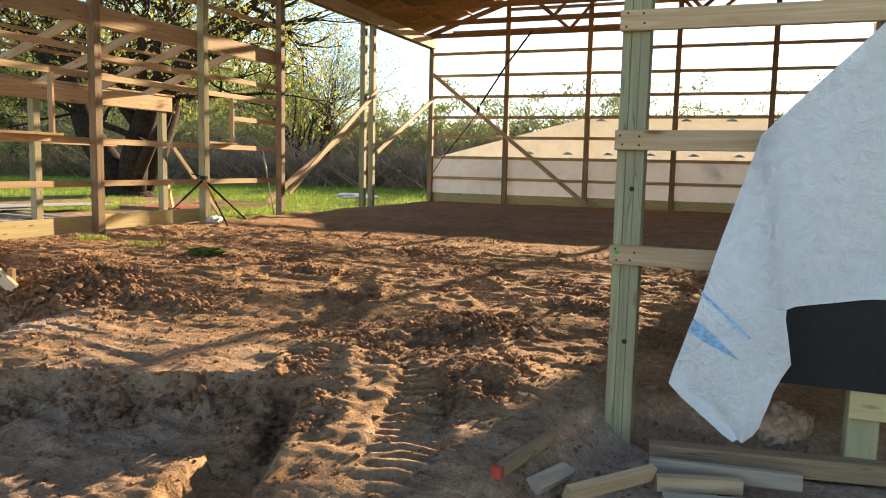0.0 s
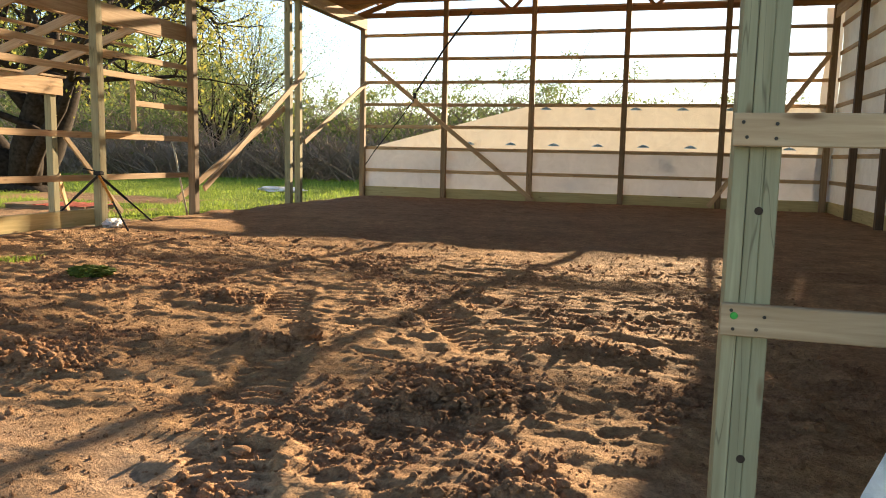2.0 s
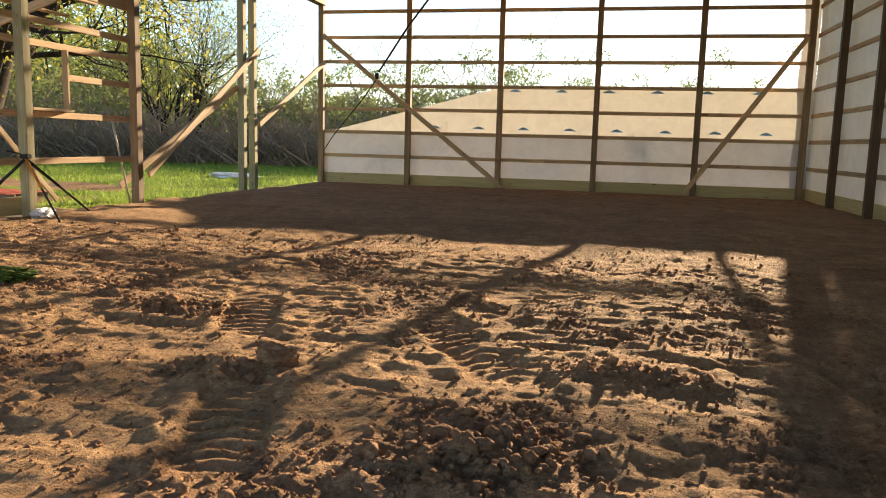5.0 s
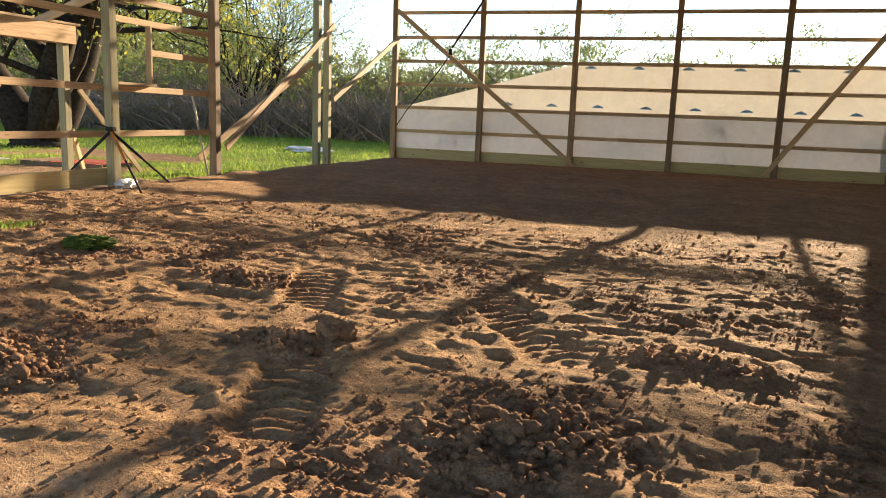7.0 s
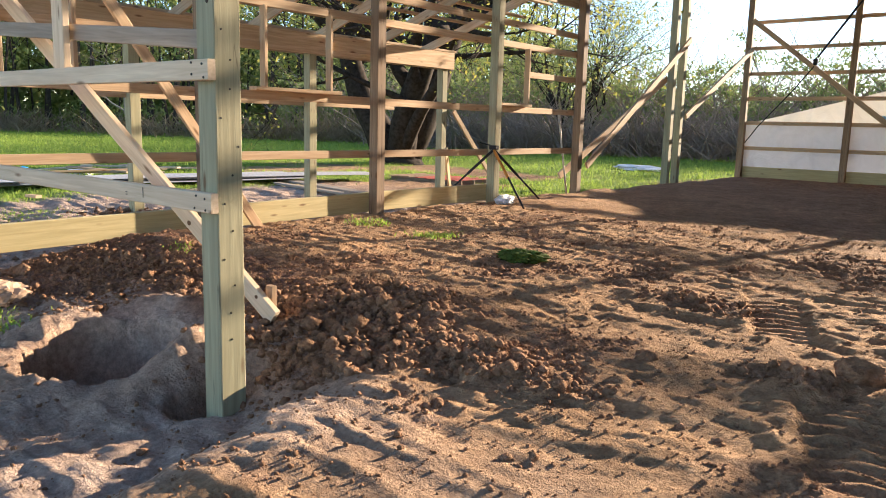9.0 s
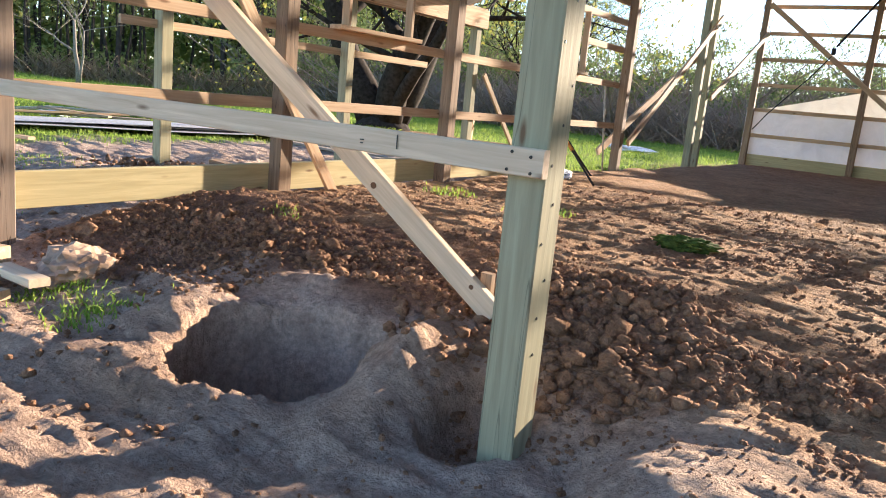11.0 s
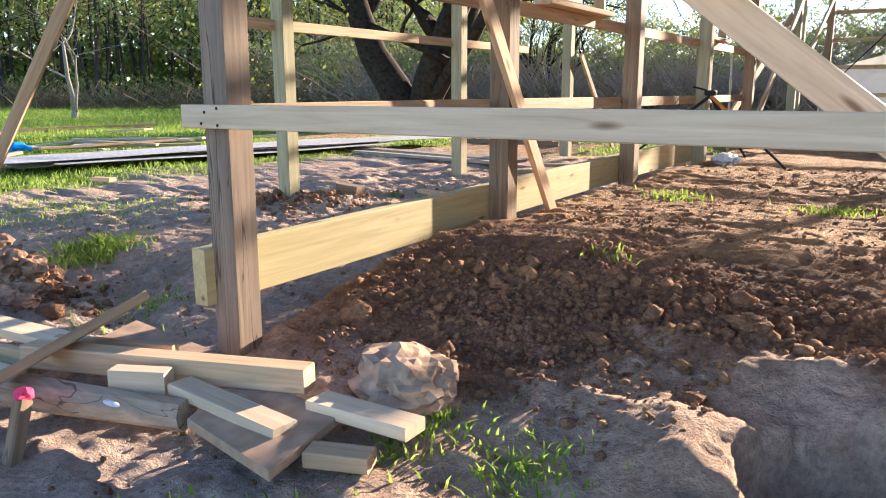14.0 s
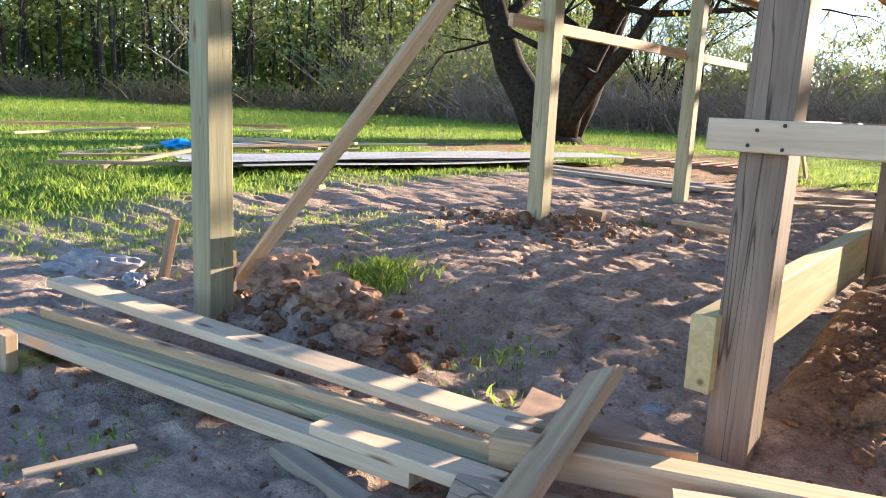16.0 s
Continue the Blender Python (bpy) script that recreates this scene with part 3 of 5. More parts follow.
beam("skirt_board", (-0.045, FRONT - 0.05, 0.897), (-0.045, 9.72, 0.952), 0.24, 0.076, TREATED_GREEN, left)
beam("skirt_board", (-0.045, 9.72, 0.955), (-0.045, 12.3, 0.955), 0.24, 0.076, TREATED_GREEN, left)
beam("ledger", (-0.025, FRONT, 4.08), (-0.025, 9.7, 4.08), 0.29, T, WOOD, left)
beam("ledger", (-0.025, 9.7, 4.08), (-0.025, 14.9, 4.08), 0.29, T, WOOD, left)
beam("brace", (0.2, 14.75, 1.30), (0.2, 18.9, 3.85), 0.12, T, WOOD, left, flatwise=(0, 1, 1))
beam("brace", (-0.25, 14.6, 1.10), (-0.02, 18.3, 3.0), 0.12, T, WOOD, left, flatwise=(0, 1, 1))
beam("brace", (0.2, 18.9, 2.25), (0.2, BACK, 4.0), 0.12, T, WOOD, left, flatwise=(0, 1, 1))
beam("brace", (0.17, 7.86, 0.80), (0.17, 5.1, 4.6), 0.10, T, WOOD, left, flatwise=(0, 1, 1))

front = empty("wall_front", "unfinished front wall of treated posts and girts", "wall", "structure", (6, FRONT, 0.5))
post("post", 3.735, FRONT + 0.07, EAVE, front, TREATED, foot=0.2)
post("post", 8.64, FRONT + 0.07, EAVE, front, TREATED, foot=0.2, plies=True)
post("post", 9.80, FRONT + 0.07, EAVE, front, TREATED, foot=0.2)
post("post", RIGHT + 0.07, FRONT + 0.07, EAVE, front, TREATED, foot=0.2)
FY = FRONT - T / 2 - 0.002
beam("girt", (-0.1, FY, 1.555), (3.815, FY, 1.555), G, T, WOOD_PALE, front)
beam("girt", (0.0, FY, 2.15), (3.815, FY, 2.15), G, T, WOOD_PALE, front)
beam("girt", (3.64, FRONT + 0.16, 2.30), (0.2, FRONT + 0.16, 2.57), G, T, WOOD_GREY, front)
beam("stud", (2.10, FRONT + 0.09, 2.12), (2.10, FRONT + 0.09, 3.3), 0.14, T, WOOD_PALE, front, flatwise=(1, 0, 0))
beam("girt", (0.0, FY, 2.76), (3.815, FY, 2.76), G, T, WOOD_GREY, front)
for z in (1.515, 2.11, 2.71, 3.32, 3.93):
    beam("girt", (8.562, FY, z), (12.3, FY, z), G + 0.01, T, WOOD, front)
beam("skirt_board", (9.73, FY, 0.87), (12.3, FY, 0.87), 0.14, T, TREATED_GREEN, front)
front_brace = beam("brace", (3.26, 5.68, 0.78), (0.32, 5.14, 3.15), 0.115, T, WOOD_PALE, front, flatwise=(1, 0, 1))

# ---- roof ----
RIDGE = 8.0
roof = empty("roof", "timber roof with boarded underside", "roof", "structure", (6.1, 14, EAVE))
for k in range(10):
    y = FRONT + 0.2 + k * (BACK - FRONT - 0.1) / 9
    t = empty("roof_truss", "rough-sawn timber roof truss", "truss", at=(6.15, y, EAVE), group="roof trusses")
    for nm, a, b, w in (("bottom_chord", (0, y, 5.86), (12.3, y, 5.86), 0.14), ("top_chord", (-0.3, y, 5.80), (6.15, y, RIDGE), 0.14), ("top_chord", (12.6, y, 5.80), (6.15, y, RIDGE), 0.14),
                        ("web", (3.1, y, 6.92), (4.3, y, 5.9), 0.09), ("web", (9.2, y, 6.92), (8.0, y, 5.9), 0.09), ("web", (6.15, y, 7.9), (4.3, y, 5.9), 0.09), ("web", (6.15, y, 7.9), (8.0, y, 5.9), 0.09)):
        beam(nm, a, b, w, T, CHORD, t)
for side in (0, 1):
    for k in range(9):
        u = k / 8
        x = -0.35 + 6.5 * u if side == 0 else 12.65 - 6.5 * u
        z = 5.86 + (RIDGE - 5.80) * u * 1.01 + 0.05
        beam("purlin", (x, FRONT - 0.1, z), (x, BACK + 0.3, z), T, 0.09, CHORD, roof)
    n = 42
    for k in range(n):
        u0, u1 = k / n, (k + 0.985) / n
        x0, x1 = (-0.5 + 6.65 * u0, -0.5 + 6.65 * u1) if side == 0 else (12.8 - 6.65 * u0, 12.8 - 6.65 * u1)
        z0, z1 = 5.90 + 2.25 * u0 + 0.06, 5.90 + 2.25 * u1 + 0.06
        beam("roof_board", ((x0 + x1) / 2, FRONT - 0.15, (z0 + z1) / 2), ((x0 + x1) / 2, BACK + 0.35, (z0 + z1) / 2), abs(x1 - x0) * 1.05, 0.022, DECK, roof, flatwise=(x1 - x0, 0, z1 - z0), warp=0.002)

# ---- lean-to ----
lean = empty("lean_to", "open timber lean-to frame beside the barn", "lean-to", "structure", (-2.4, 10, 0.6))
OX = -2.42
for x, y in ((OX, 4.82), (OX - 0.05, 7.90), (OX, 10.75), (OX, 13.90)):
    post("post", x, y, 3.25, lean, TREATED, foot=0.3)
for x in (OX - 0.09, OX + 0.09):
    beam("header", (x, 4.5, 3.10), (x, 14.1, 3.10), 0.30, T, WOOD, lean)
beam("girt", (OX - 0.09, 7.4, 2.22), (OX - 0.09, 12.7, 2.22), G, T, WOOD, lean)
for k in range(8):
    y = 13.55 - 1.25 * k
    beam("rafter", (OX - 0.35, y, 3.20), (-0.05, y, 4.12), 0.14, T, WOOD, lean, flatwise=(0, 0, 1))
for u in (0.0, 0.2, 0.4, 0.6, 0.8, 0.97):
    x, z = OX - 0.3 + u * 2.65, 3.22 + 0.9 * u + 0.11
    beam("purlin", (x, 4.4, z), (x, 14.6, z), T, 0.09, WOOD, lean)
beam("brace", (-2.52, 5.06, 0.66), (-0.9, 5.18, 2.45), 0.09, 0.06, WOOD, lean, flatwise=(1, 0, 1))
beam("brace", (OX + 0.12, 14.1, 2.2), (OX + 0.12, 15.6, 0.7), 0.09, T, WOOD, lean, flatwise=(0, 1, 1))
beam("brace", (OX + 0.12, 13.9, 1.5), (OX - 0.5, 14.8, 0.7), 0.09, T, WOOD, lean, flatwise=(0, 1, 1))

# ---- house wrap ----
def sheet(name, rows, material, parent=None, label="", smooth=True):
    """A sheet from rows of points, all rows alike in number."""
    verts = [p for r in rows for p in r]
    n = len(rows[0])
    faces = [(i * n + k, i * n + k + 1, (i + 1) * n + k + 1, (i + 1) * n + k) for i in range(len(rows) - 1) for k in range(n - 1)]
    return raw(name, verts, faces, material, parent, smooth, label)


def sag(a, b, seed, amp):
    return amp * float(fbm(np.array([a]), np.array([b]), 0.7, seed, 3)[0])


def back_wrap():
    low = sheet("house_wrap", [[(x, BACK + 0.186 + sag(x, z, 3, 0.012), z) for x in np.linspace(-0.05, 12.40, 60)] for z in np.linspace(0.9, 2.22, 12)], WRAP_GREY)
    tagged(low, "grey-white house wrap stapled over the lower rear wall", "house wrap")
    rows = []
    for u in np.linspace(0, 1, 12):
        row = []
        for x in np.linspace(0.35, 12.40, 70):
            top = min(3.42 + 0.01 * math.sin(x * 3), 2.22 + (x - 0.35) / 4.55 * 1.18)
            z = 2.17 + (top - 2.17) * u
            row.append((x, BACK + 0.196 + sag(x, z, 4, 0.012), z))
        rows.append(row)
    up = sheet("house_wrap", rows, WRAP)
    tagged(up, "thin backlit house wrap with a slanted edge and blue printed marks", "house wrap")
    for k in range(9):
        for z, x in ((2.36, 3.2 + 1.17 * k), (3.32, 5.3 + 1.17 * k)):
            if x < 12.1 and z < 2.1 + (x - 0.35) / 4.55 * 1.18:
                y = BACK + 0.176
                raw("printed_mark", [(x - 0.16, y, z - 0.03), (x + 0.16, y, z - 0.03), (x + 0.10, y, z + 0.012), (x, y, z + 0.05), (x - 0.10, y, z + 0.012)], [(0, 1, 2, 3, 4)], BLUE_PRINT, up, label="faded blue printed triangle")


back_wrap()
side = sheet("house_wrap", [[(RIGHT + 0.188 + sag(y, z, 6, 0.02), y, z) for y in np.linspace(FRONT - 0.05, BACK + 0.18, 90)] for z in np.linspace(0.9, 5.75, 26)], WRAP_SIDE)
tagged(side, "white house wrap covering the whole side wall", "house wrap")


def front_wrap():
    def left_edge(z):
        pts = ((1.33, 9.03), (1.6, 9.10), (2.14, 9.26), (2.64, 9.74), (3.4, 10.45), (5.75, 12.1))
        for (z0, x0), (z1, x1) in zip(pts, pts[1:]):
            if z <= z1:
                return x0 + (x1 - x0) * (z - z0) / (z1 - z0)
        return pts[-1][1]

    def out(x, z):
        """How far the loose corner swings out from the wall."""
        loose = max(0.0, min(1.0, (2.2 - z) / 0.9)) * max(0.0, min(1.0, (9.75 - x) / 0.5))
        crease = 0.07 * math.exp(-((x - 9.26 - (2.14 - z) * 0.18) / 0.03) ** 2) * (1 if z < 2.2 else 0)
        return 4.862 - 0.16 * loose - crease + sag(x, z, 8, 0.020) + 0.010 * math.sin(9 * x + 4 * z) * max(0.0, 1 - abs(z - 1.6)) + sag(x * 3, z * 3, 9, 0.006)

    rows = []
    for z in np.linspace(1.33, 5.75, 56):
        a = left_edge(z)
        low = 0.06 * (1 if z < 1.34 else 0)
        rows.append([(a + (12.33 - a) * u ** 1.5, out(a + (12.33 - a) * u ** 1.5, z), z + low * max(0, min(1, (a + (12.33 - a) * u ** 1.5 - 9.4) / 0.4))) for u in np.linspace(0, 1, 60)])
    main = sheet("house_wrap", rows, WRAP_FLAP)
    tagged(main, "loose white house wrap hanging torn over the front wall", "house wrap")
    tail = []
    for z, a, b in ((1.33, 9.03, 9.415), (1.29, 9.02, 9.413), (1.2, 8.99, 9.43), (1.08, 8.955, 9.45), (1.0, 8.93, 9.42), (0.92, 8.91, 9.385), (0.86, 8.97, 9.37), (0.80, 9.05, 9.35), (0.74, 9.13, 9.335), (0.70, 9.18, 9.31), (0.675, 9.22, 9.28)):
        tail.append([(a + (b - a) * u, out(a + (b - a) * u, z) + 0.02 * math.sin(9 * u + 7 * z) * min(1, (1.33 - z) / 0.3), z) for u in np.linspace(0, 1, 16)])
    sheet("torn_flap", tail, WRAP_FLAP, main)
    for pts in (((9.011, 1.265), (8.992, 1.196), (9.08, 1.145), (9.225, 1.079), (9.129, 1.169)), ((9.042, 1.395), (9.035, 1.383), (9.264, 1.182), (9.27, 1.191))):
        raw("printed_mark", [(x, out(x, z) - 0.02, z) for x, z in pts], [tuple(range(len(pts)))], BLUE_PRINT, main, label="faded blue printed triangle")


front_wrap()
fold = sheet("corner_fold", [[(x, BACK + 0.206, z) for x in np.linspace(12.02 + 0.03 * math.sin(3 * z), 12.39, 6)] for z in np.linspace(0.9, 5.75, 24)], WRAP_SIDE, side)
part("black_board", box_bm(2.85, 0.012, 0.52, 0.002, (10.83, FY - 0.03, 1.20)), BLACK)
tagged(bpy.data.objects["black_board"], "matt black foam board fixed low on the front wall", "board")


# ---- plants ----
def leaves_at(verts, faces, c, spread_, n, size, rng, flat_=0.6):
    for _ in range(n):
        p = c + Vector((rng.gauss(0, spread_), rng.gauss(0, spread_), rng.gauss(0, spread_ * flat_)))
        a = Vector((rng.gauss(0, 1), rng.gauss(0, 1), rng.gauss(0, 1))).normalized()
        b = a.orthogonal().normalized()
        s = size * rng.uniform(0.5, 1.4)
        i = len(verts)
        verts += [p - a * s, p + b * s * 0.5, p + a * s, p - b * s * 0.5]
        faces.append((i, i + 1, i + 2, i + 3))


def limb(v, f, tips, p, d, length, r, depth, rng, bend=0.25, up=0.15, forks=3, sides=6):
    """A crooked limb that forks; the tips are collected."""
    pts, radii = [p], [r]
    n = 4
    for i in range(n):
        d = (d + Vector((rng.gauss(0, bend), rng.gauss(0, bend), rng.gauss(0, bend * 0.7) + up * 0.3))).normalized()
        p = p + d * length / n
        pts.append(p)
        radii.append(r * (1 - 0.45 * (i + 1) / n))
    tube(v, f, pts, radii, max(3, sides))
    if depth == 0:
        tips.append(p)
        tips.append(pts[2])
        return
    for _ in range(forks):
        k = rng.choice((2, 3, 4, 4))
        e = (d + Vector((rng.gauss(0, 0.6), rng.gauss(0, 0.6), rng.gauss(0.05, 0.4)))).normalized()
        limb(v, f, tips, pts[k], e, length * rng.uniform(0.55, 0.85), radii[k] * 0.62, depth - 1, rng, bend, up, forks, sides - 1)


def tree(name, label, at, stems, depth, forks, leaf_n, leaf_size, spread_, bark, leaf_mat, seed, up=0.15, bend=0.22):
    rng = random.Random(seed)
    base = Vector((at[0], at[1], zat(*at) - 0.1))
    root = empty(name, label, "tree", at=base)
    v, f, tips = [], [], []
    for d, length, r in stems:
        d = Vector(d).normalized()
        foot = base + Vector((d.x, d.y, 0)) * r * 0.6
        tube(v, f, [foot - Vector((0, 0, 0.1)), foot + d * 0.35], [r * 1.7, r * 1.05], 9)
        limb(v, f, tips, foot + d * 0.3, d, length, r, depth, rng, bend * 0.5, up, forks, 9)
    raw("trunk", v, f, bark, root, True)
    v, f = [], []
    for t in tips:
        leaves_at(v, f, t, spread_, leaf_n, leaf_size, rng)
    if v:
        raw("crown", v, f, leaf_mat, root)
    return root


tree("willow_tree", "large dark multi-stemmed tree with young yellow-green leaves", (-9.9, 20.6),
     [((-0.50, -0.1, 1), 4.4, 0.54), ((0.08, 0.2, 1), 5.0, 0.64), ((0.36, 0.0, 1), 4.6, 0.50), ((0.72, -0.2, 1), 4.2, 0.24)], 4, 4, 6, 0.055, 0.5, BARK, LEAF, 7, 0.02, 0.34)
tree("bare_sapling", "pale slender young tree almost without leaves", (-26.0, 20.2), [((0.03, 0, 1), 2.6, 0.10), ((0.25, 0.1, 1), 2.2, 0.06)], 4, 3, 1, 0.03, 0.2, BARK_PALE, LEAF, 11)
tree("field_tree", "leafing tree with many thin upright stems", (-16.0, 42.0),
     [((-0.5, 0, 1), 3.8, 0.15), ((0, 0.1, 1), 4.6, 0.17), ((0.5, 0, 1), 4.0, 0.15), ((0.25, -0.2, 1), 4.3, 0.15), ((-0.25, -0.2, 1), 4.3, 0.15), ((0.8, 0.1, 1), 3.4, 0.12), ((-0.8, 0.1, 1), 3.2, 0.12)], 3, 4, 20, 0.05, 0.55, BARK, LEAF_DARK, 13)


def woods():
    """Far woods: stems, twigs and leaf clumps in one mass."""
    rng = random.Random(21)
    tv, tf, lv, lf = [], [], [], []
    for k in range(250):
        near_part = k < 190
        b = radians(rng.uniform(-88, -30) if near_part else rng.uniform(-34, 26))
        d = rng.uniform(62, 88) if near_part else rng.uniform(95, 130)
        h = rng.uniform(13, 21) if near_part else rng.uniform(5, 9)
        x, y = 3 + d * math.sin(b), 4 + d * math.cos(b)
        p = Vector((x, y, zat(x, y) - 0.2))
        lean_ = Vector((rng.gauss(0, 0.06), rng.gauss(0, 0.06), 1))
        r = rng.uniform(0.09, 0.24)
        pts = [p + lean_ * h * u + Vector((rng.gauss(0, 0.12), rng.gauss(0, 0.12), 0)) for u in (0, 0.3, 0.6, 1)]
        tube(tv, tf, pts, [r, r * 0.8, r * 0.5, r * 0.12], 5)
        for _ in range(9):
            u = rng.uniform(0.25, 0.98)
            q = p + lean_ * h * u
            e = Vector((rng.gauss(0, 1), rng.gauss(0, 1), rng.uniform(0.3, 1.3))).normalized() * h * rng.uniform(0.1, 0.22)
            tube(tv, tf, [q, q + e * 0.5 + Vector((0, 0, 0.1)), q + e], [r * 0.35, r * 0.2, 0.02], 3)
            leaves_at(lv, lf, q + e * 0.9, h * 0.07, 26 if near_part else 40, 0.2 if near_part else 0.26, rng)
        for _ in range(3):
            leaves_at(lv, lf, p + Vector((rng.gauss(0, 2.0), rng.gauss(0, 2.0), rng.uniform(0.3, 2.2))), 0.8, 26, 0.16, rng)
    for _ in range(3400):
        deep = rng.random() < 0.72
        b = radians(rng.uniform(-95, -30) if deep else rng.uniform(-36, -6))
        d = rng.uniform(80, 100) if deep else rng.uniform(120, 140)
        top = (13 if deep else 8.5 - 0.12 * (math.degrees(b) + 36)) * rng.uniform(0.7, 1.1)
        z = 0.5 + top * rng.random() ** 1.2
        leaves_at(lv, lf, Vector((3 + d * math.sin(b), 4 + d * math.cos(b), z)), 1.4, 20, 0.42, rng)
    root = empty("woods", "hazy spring woods of thin dark stems and young leaves", "woods", "stuff", (-40, 45, 0))
    raw("stems", tv, tf, BARK_FAR, root)
    raw("foliage", lv, lf, LEAF_FAR, root)


woods()


def brush(name, label, spots, mat_twig, mat_leaf, seed, height_, twigs, leafs, leaf_size=0.07):
    rng = random.Random(seed)
    v, f, lv, lf = [], [], [], []
    for x, y, r in spots:
        for _ in range(twigs):
            px, py = x + rng.gauss(0, r), y + rng.gauss(0, r * 0.7)
            p = Vector((px, py, 0.55))
            h = height_ * rng.uniform(0.4, 1.1) * math.exp(-0.3 * (((px - x) / r) ** 2))
            e = Vector((rng.gauss(0, 0.85), rng.gauss(0, 0.85), 1)) * h
            m = p + e * 0.5 + Vector((rng.gauss(0, 0.15), rng.gauss(0, 0.15), 0))
            tube(v, f, [p, m, p + e], [0.040, 0.030, 0.012], 3)
            for s in range(2):
                tube(v, f, [m, m + Vector((rng.gauss(0, 0.4), rng.gauss(0, 0.4), rng.uniform(0, 0.6))) * h * 0.4], [0.024, 0.010], 3)
            if leafs:
                leaves_at(lv, lf, p + e * rng.uniform(0.5, 1), 0.3, leafs, leaf_size, rng)
    root = empty(name, label, "brush", "stuff", (spots[0][0], spots[0][1], 0.5))
    raw("twigs", v, f, mat_twig, root)
    if lv:
        raw("foliage", lv, lf, mat_leaf, root)


R2 = random.Random(31)
brush("brushwood", "tangled grey-brown dry brush at the meadow's edge", [(-22 + 1.3 * k + R2.uniform(-0.5, 0.5), 35 + 0.25 * k + R2.uniform(-1, 1), 1.0) for k in range(22)], TWIG, LEAF_DARK, 33, 3.0, 80, 0)
brush("bushes", "green hazy bushes behind the dry brush", [(-36 + 1.9 * k + R2.uniform(-1, 1), 42 + 0.35 * k + R2.uniform(-2.5, 2.5), 1.7) for k in range(26)], TWIG, LEAF_DARK, 35, 6.6, 60, 46, 0.095)
brush("reeds", "pale dry reeds in front of the woods", [(-62 + 2.6 * k + R2.uniform(-1, 1), 24 + 1.05 * k + R2.uniform(-2, 2), 1.9) for k in range(24)], REED, REED, 37, 1.9, 110, 0)


def blades(name, label, spots, parent_kind="stuff", seed=41, material=None, tall=0.10):
    """Grass: thin bent blades at given spots (x, y, share of height)."""
    rng = random.Random(seed)
    arr = np.array(spots)
    zs = height(arr[:, 0], arr[:, 1])
    v, f = [], []
    for (x, y, s), z in zip(spots, zs):
        a = rng.uniform(0, 6.283)
        h = tall * s * rng.uniform(0.5, 1.3)
        dx, dy = math.cos(a), math.sin(a)
        w = 0.0045 + 0.032 * h
        lx, ly = rng.gauss(0, 0.7) * h, rng.gauss(0, 0.7) * h
        i = len(v)
        v += [(x - dx * w, y - dy * w, z - 0.01), (x + dx * w, y + dy * w, z - 0.01), (x + lx * 0.4 + dx * w * 0.7, y + ly * 0.4 + dy * w * 0.7, z + h * 0.6), (x + lx * 0.4 - dx * w * 0.7, y + ly * 0.4 - dy * w * 0.7, z + h * 0.6), (x + lx, y + ly, z + h)]
        f += [(i, i + 1, i + 2, i + 3), (i + 3, i + 2, i + 4)]
    ob = raw(name, v, f, material or GRASS)
    tagged(ob, label, "grass", kind=parent_kind)


def lawn():
    rng = np.random.RandomState(5)
    n = 230000
    d = 5 + 60 * rng.rand(n) ** 1.7
    b = np.radians(-92 + 112 * rng.rand(n))
    x, y = 1.0 + d * np.sin(b), 3.0 + d * np.cos(b)
    keep = rng.rand(n) < grass_share(x, y) * 1.1
    x, y, d = x[keep], y[keep], d[keep]
    size = (0.8 + d / 22) * (0.7 + 0.6 * (vnoise(x, y, 1.2, 7) + 1) / 2)
    blades("meadow_grass", "bright green spring meadow grass", list(zip(x.tolist(), y.tolist(), size.tolist())), tall=0.05)


lawn()


def tuft(cx, cy, r, n, tall, seed):
    rng = random.Random(seed)
    return [(cx + rng.gauss(0, r), cy + rng.gauss(0, r), 1.0) for _ in range(n)], tall


for k, (cx, cy, r, n, tall) in enumerate(((-2.26, 5.80, 0.14, 620, 0.065), (-1.35, 5.45, 0.16, 70, 0.03), (-1.05, 5.35, 0.12, 110, 0.035), (1.20, 4.82, 0.08, 130, 0.032), (1.55, 4.71, 0.10, 220, 0.036), (1.15, 4.66, 0.07, 60, 0.03), (1.22, 3.98, 0.15, 420, 0.032), (0.85, 3.92, 0.12, 200, 0.04),
                                          (-0.7, 4.85, 0.15, 120, 0.04), (1.9, 8.7, 0.12, 200, 0.045), (0.75, 8.9, 0.12, 140, 0.045), (-3.5, 6.7, 0.4, 500, 0.03), (-4.3, 5.6, 0.5, 1600, 0.035), (1.2, 6.3, 0.06, 40, 0.03), (-1.6, 3.75, 0.2, 90, 0.03))):
    s, h = tuft(cx, cy, r, n, tall, 50 + k)
    blades("grass_tuft", "small green grass tuft growing in the bare soil", s, "stuff", 60 + k, tall=tall)

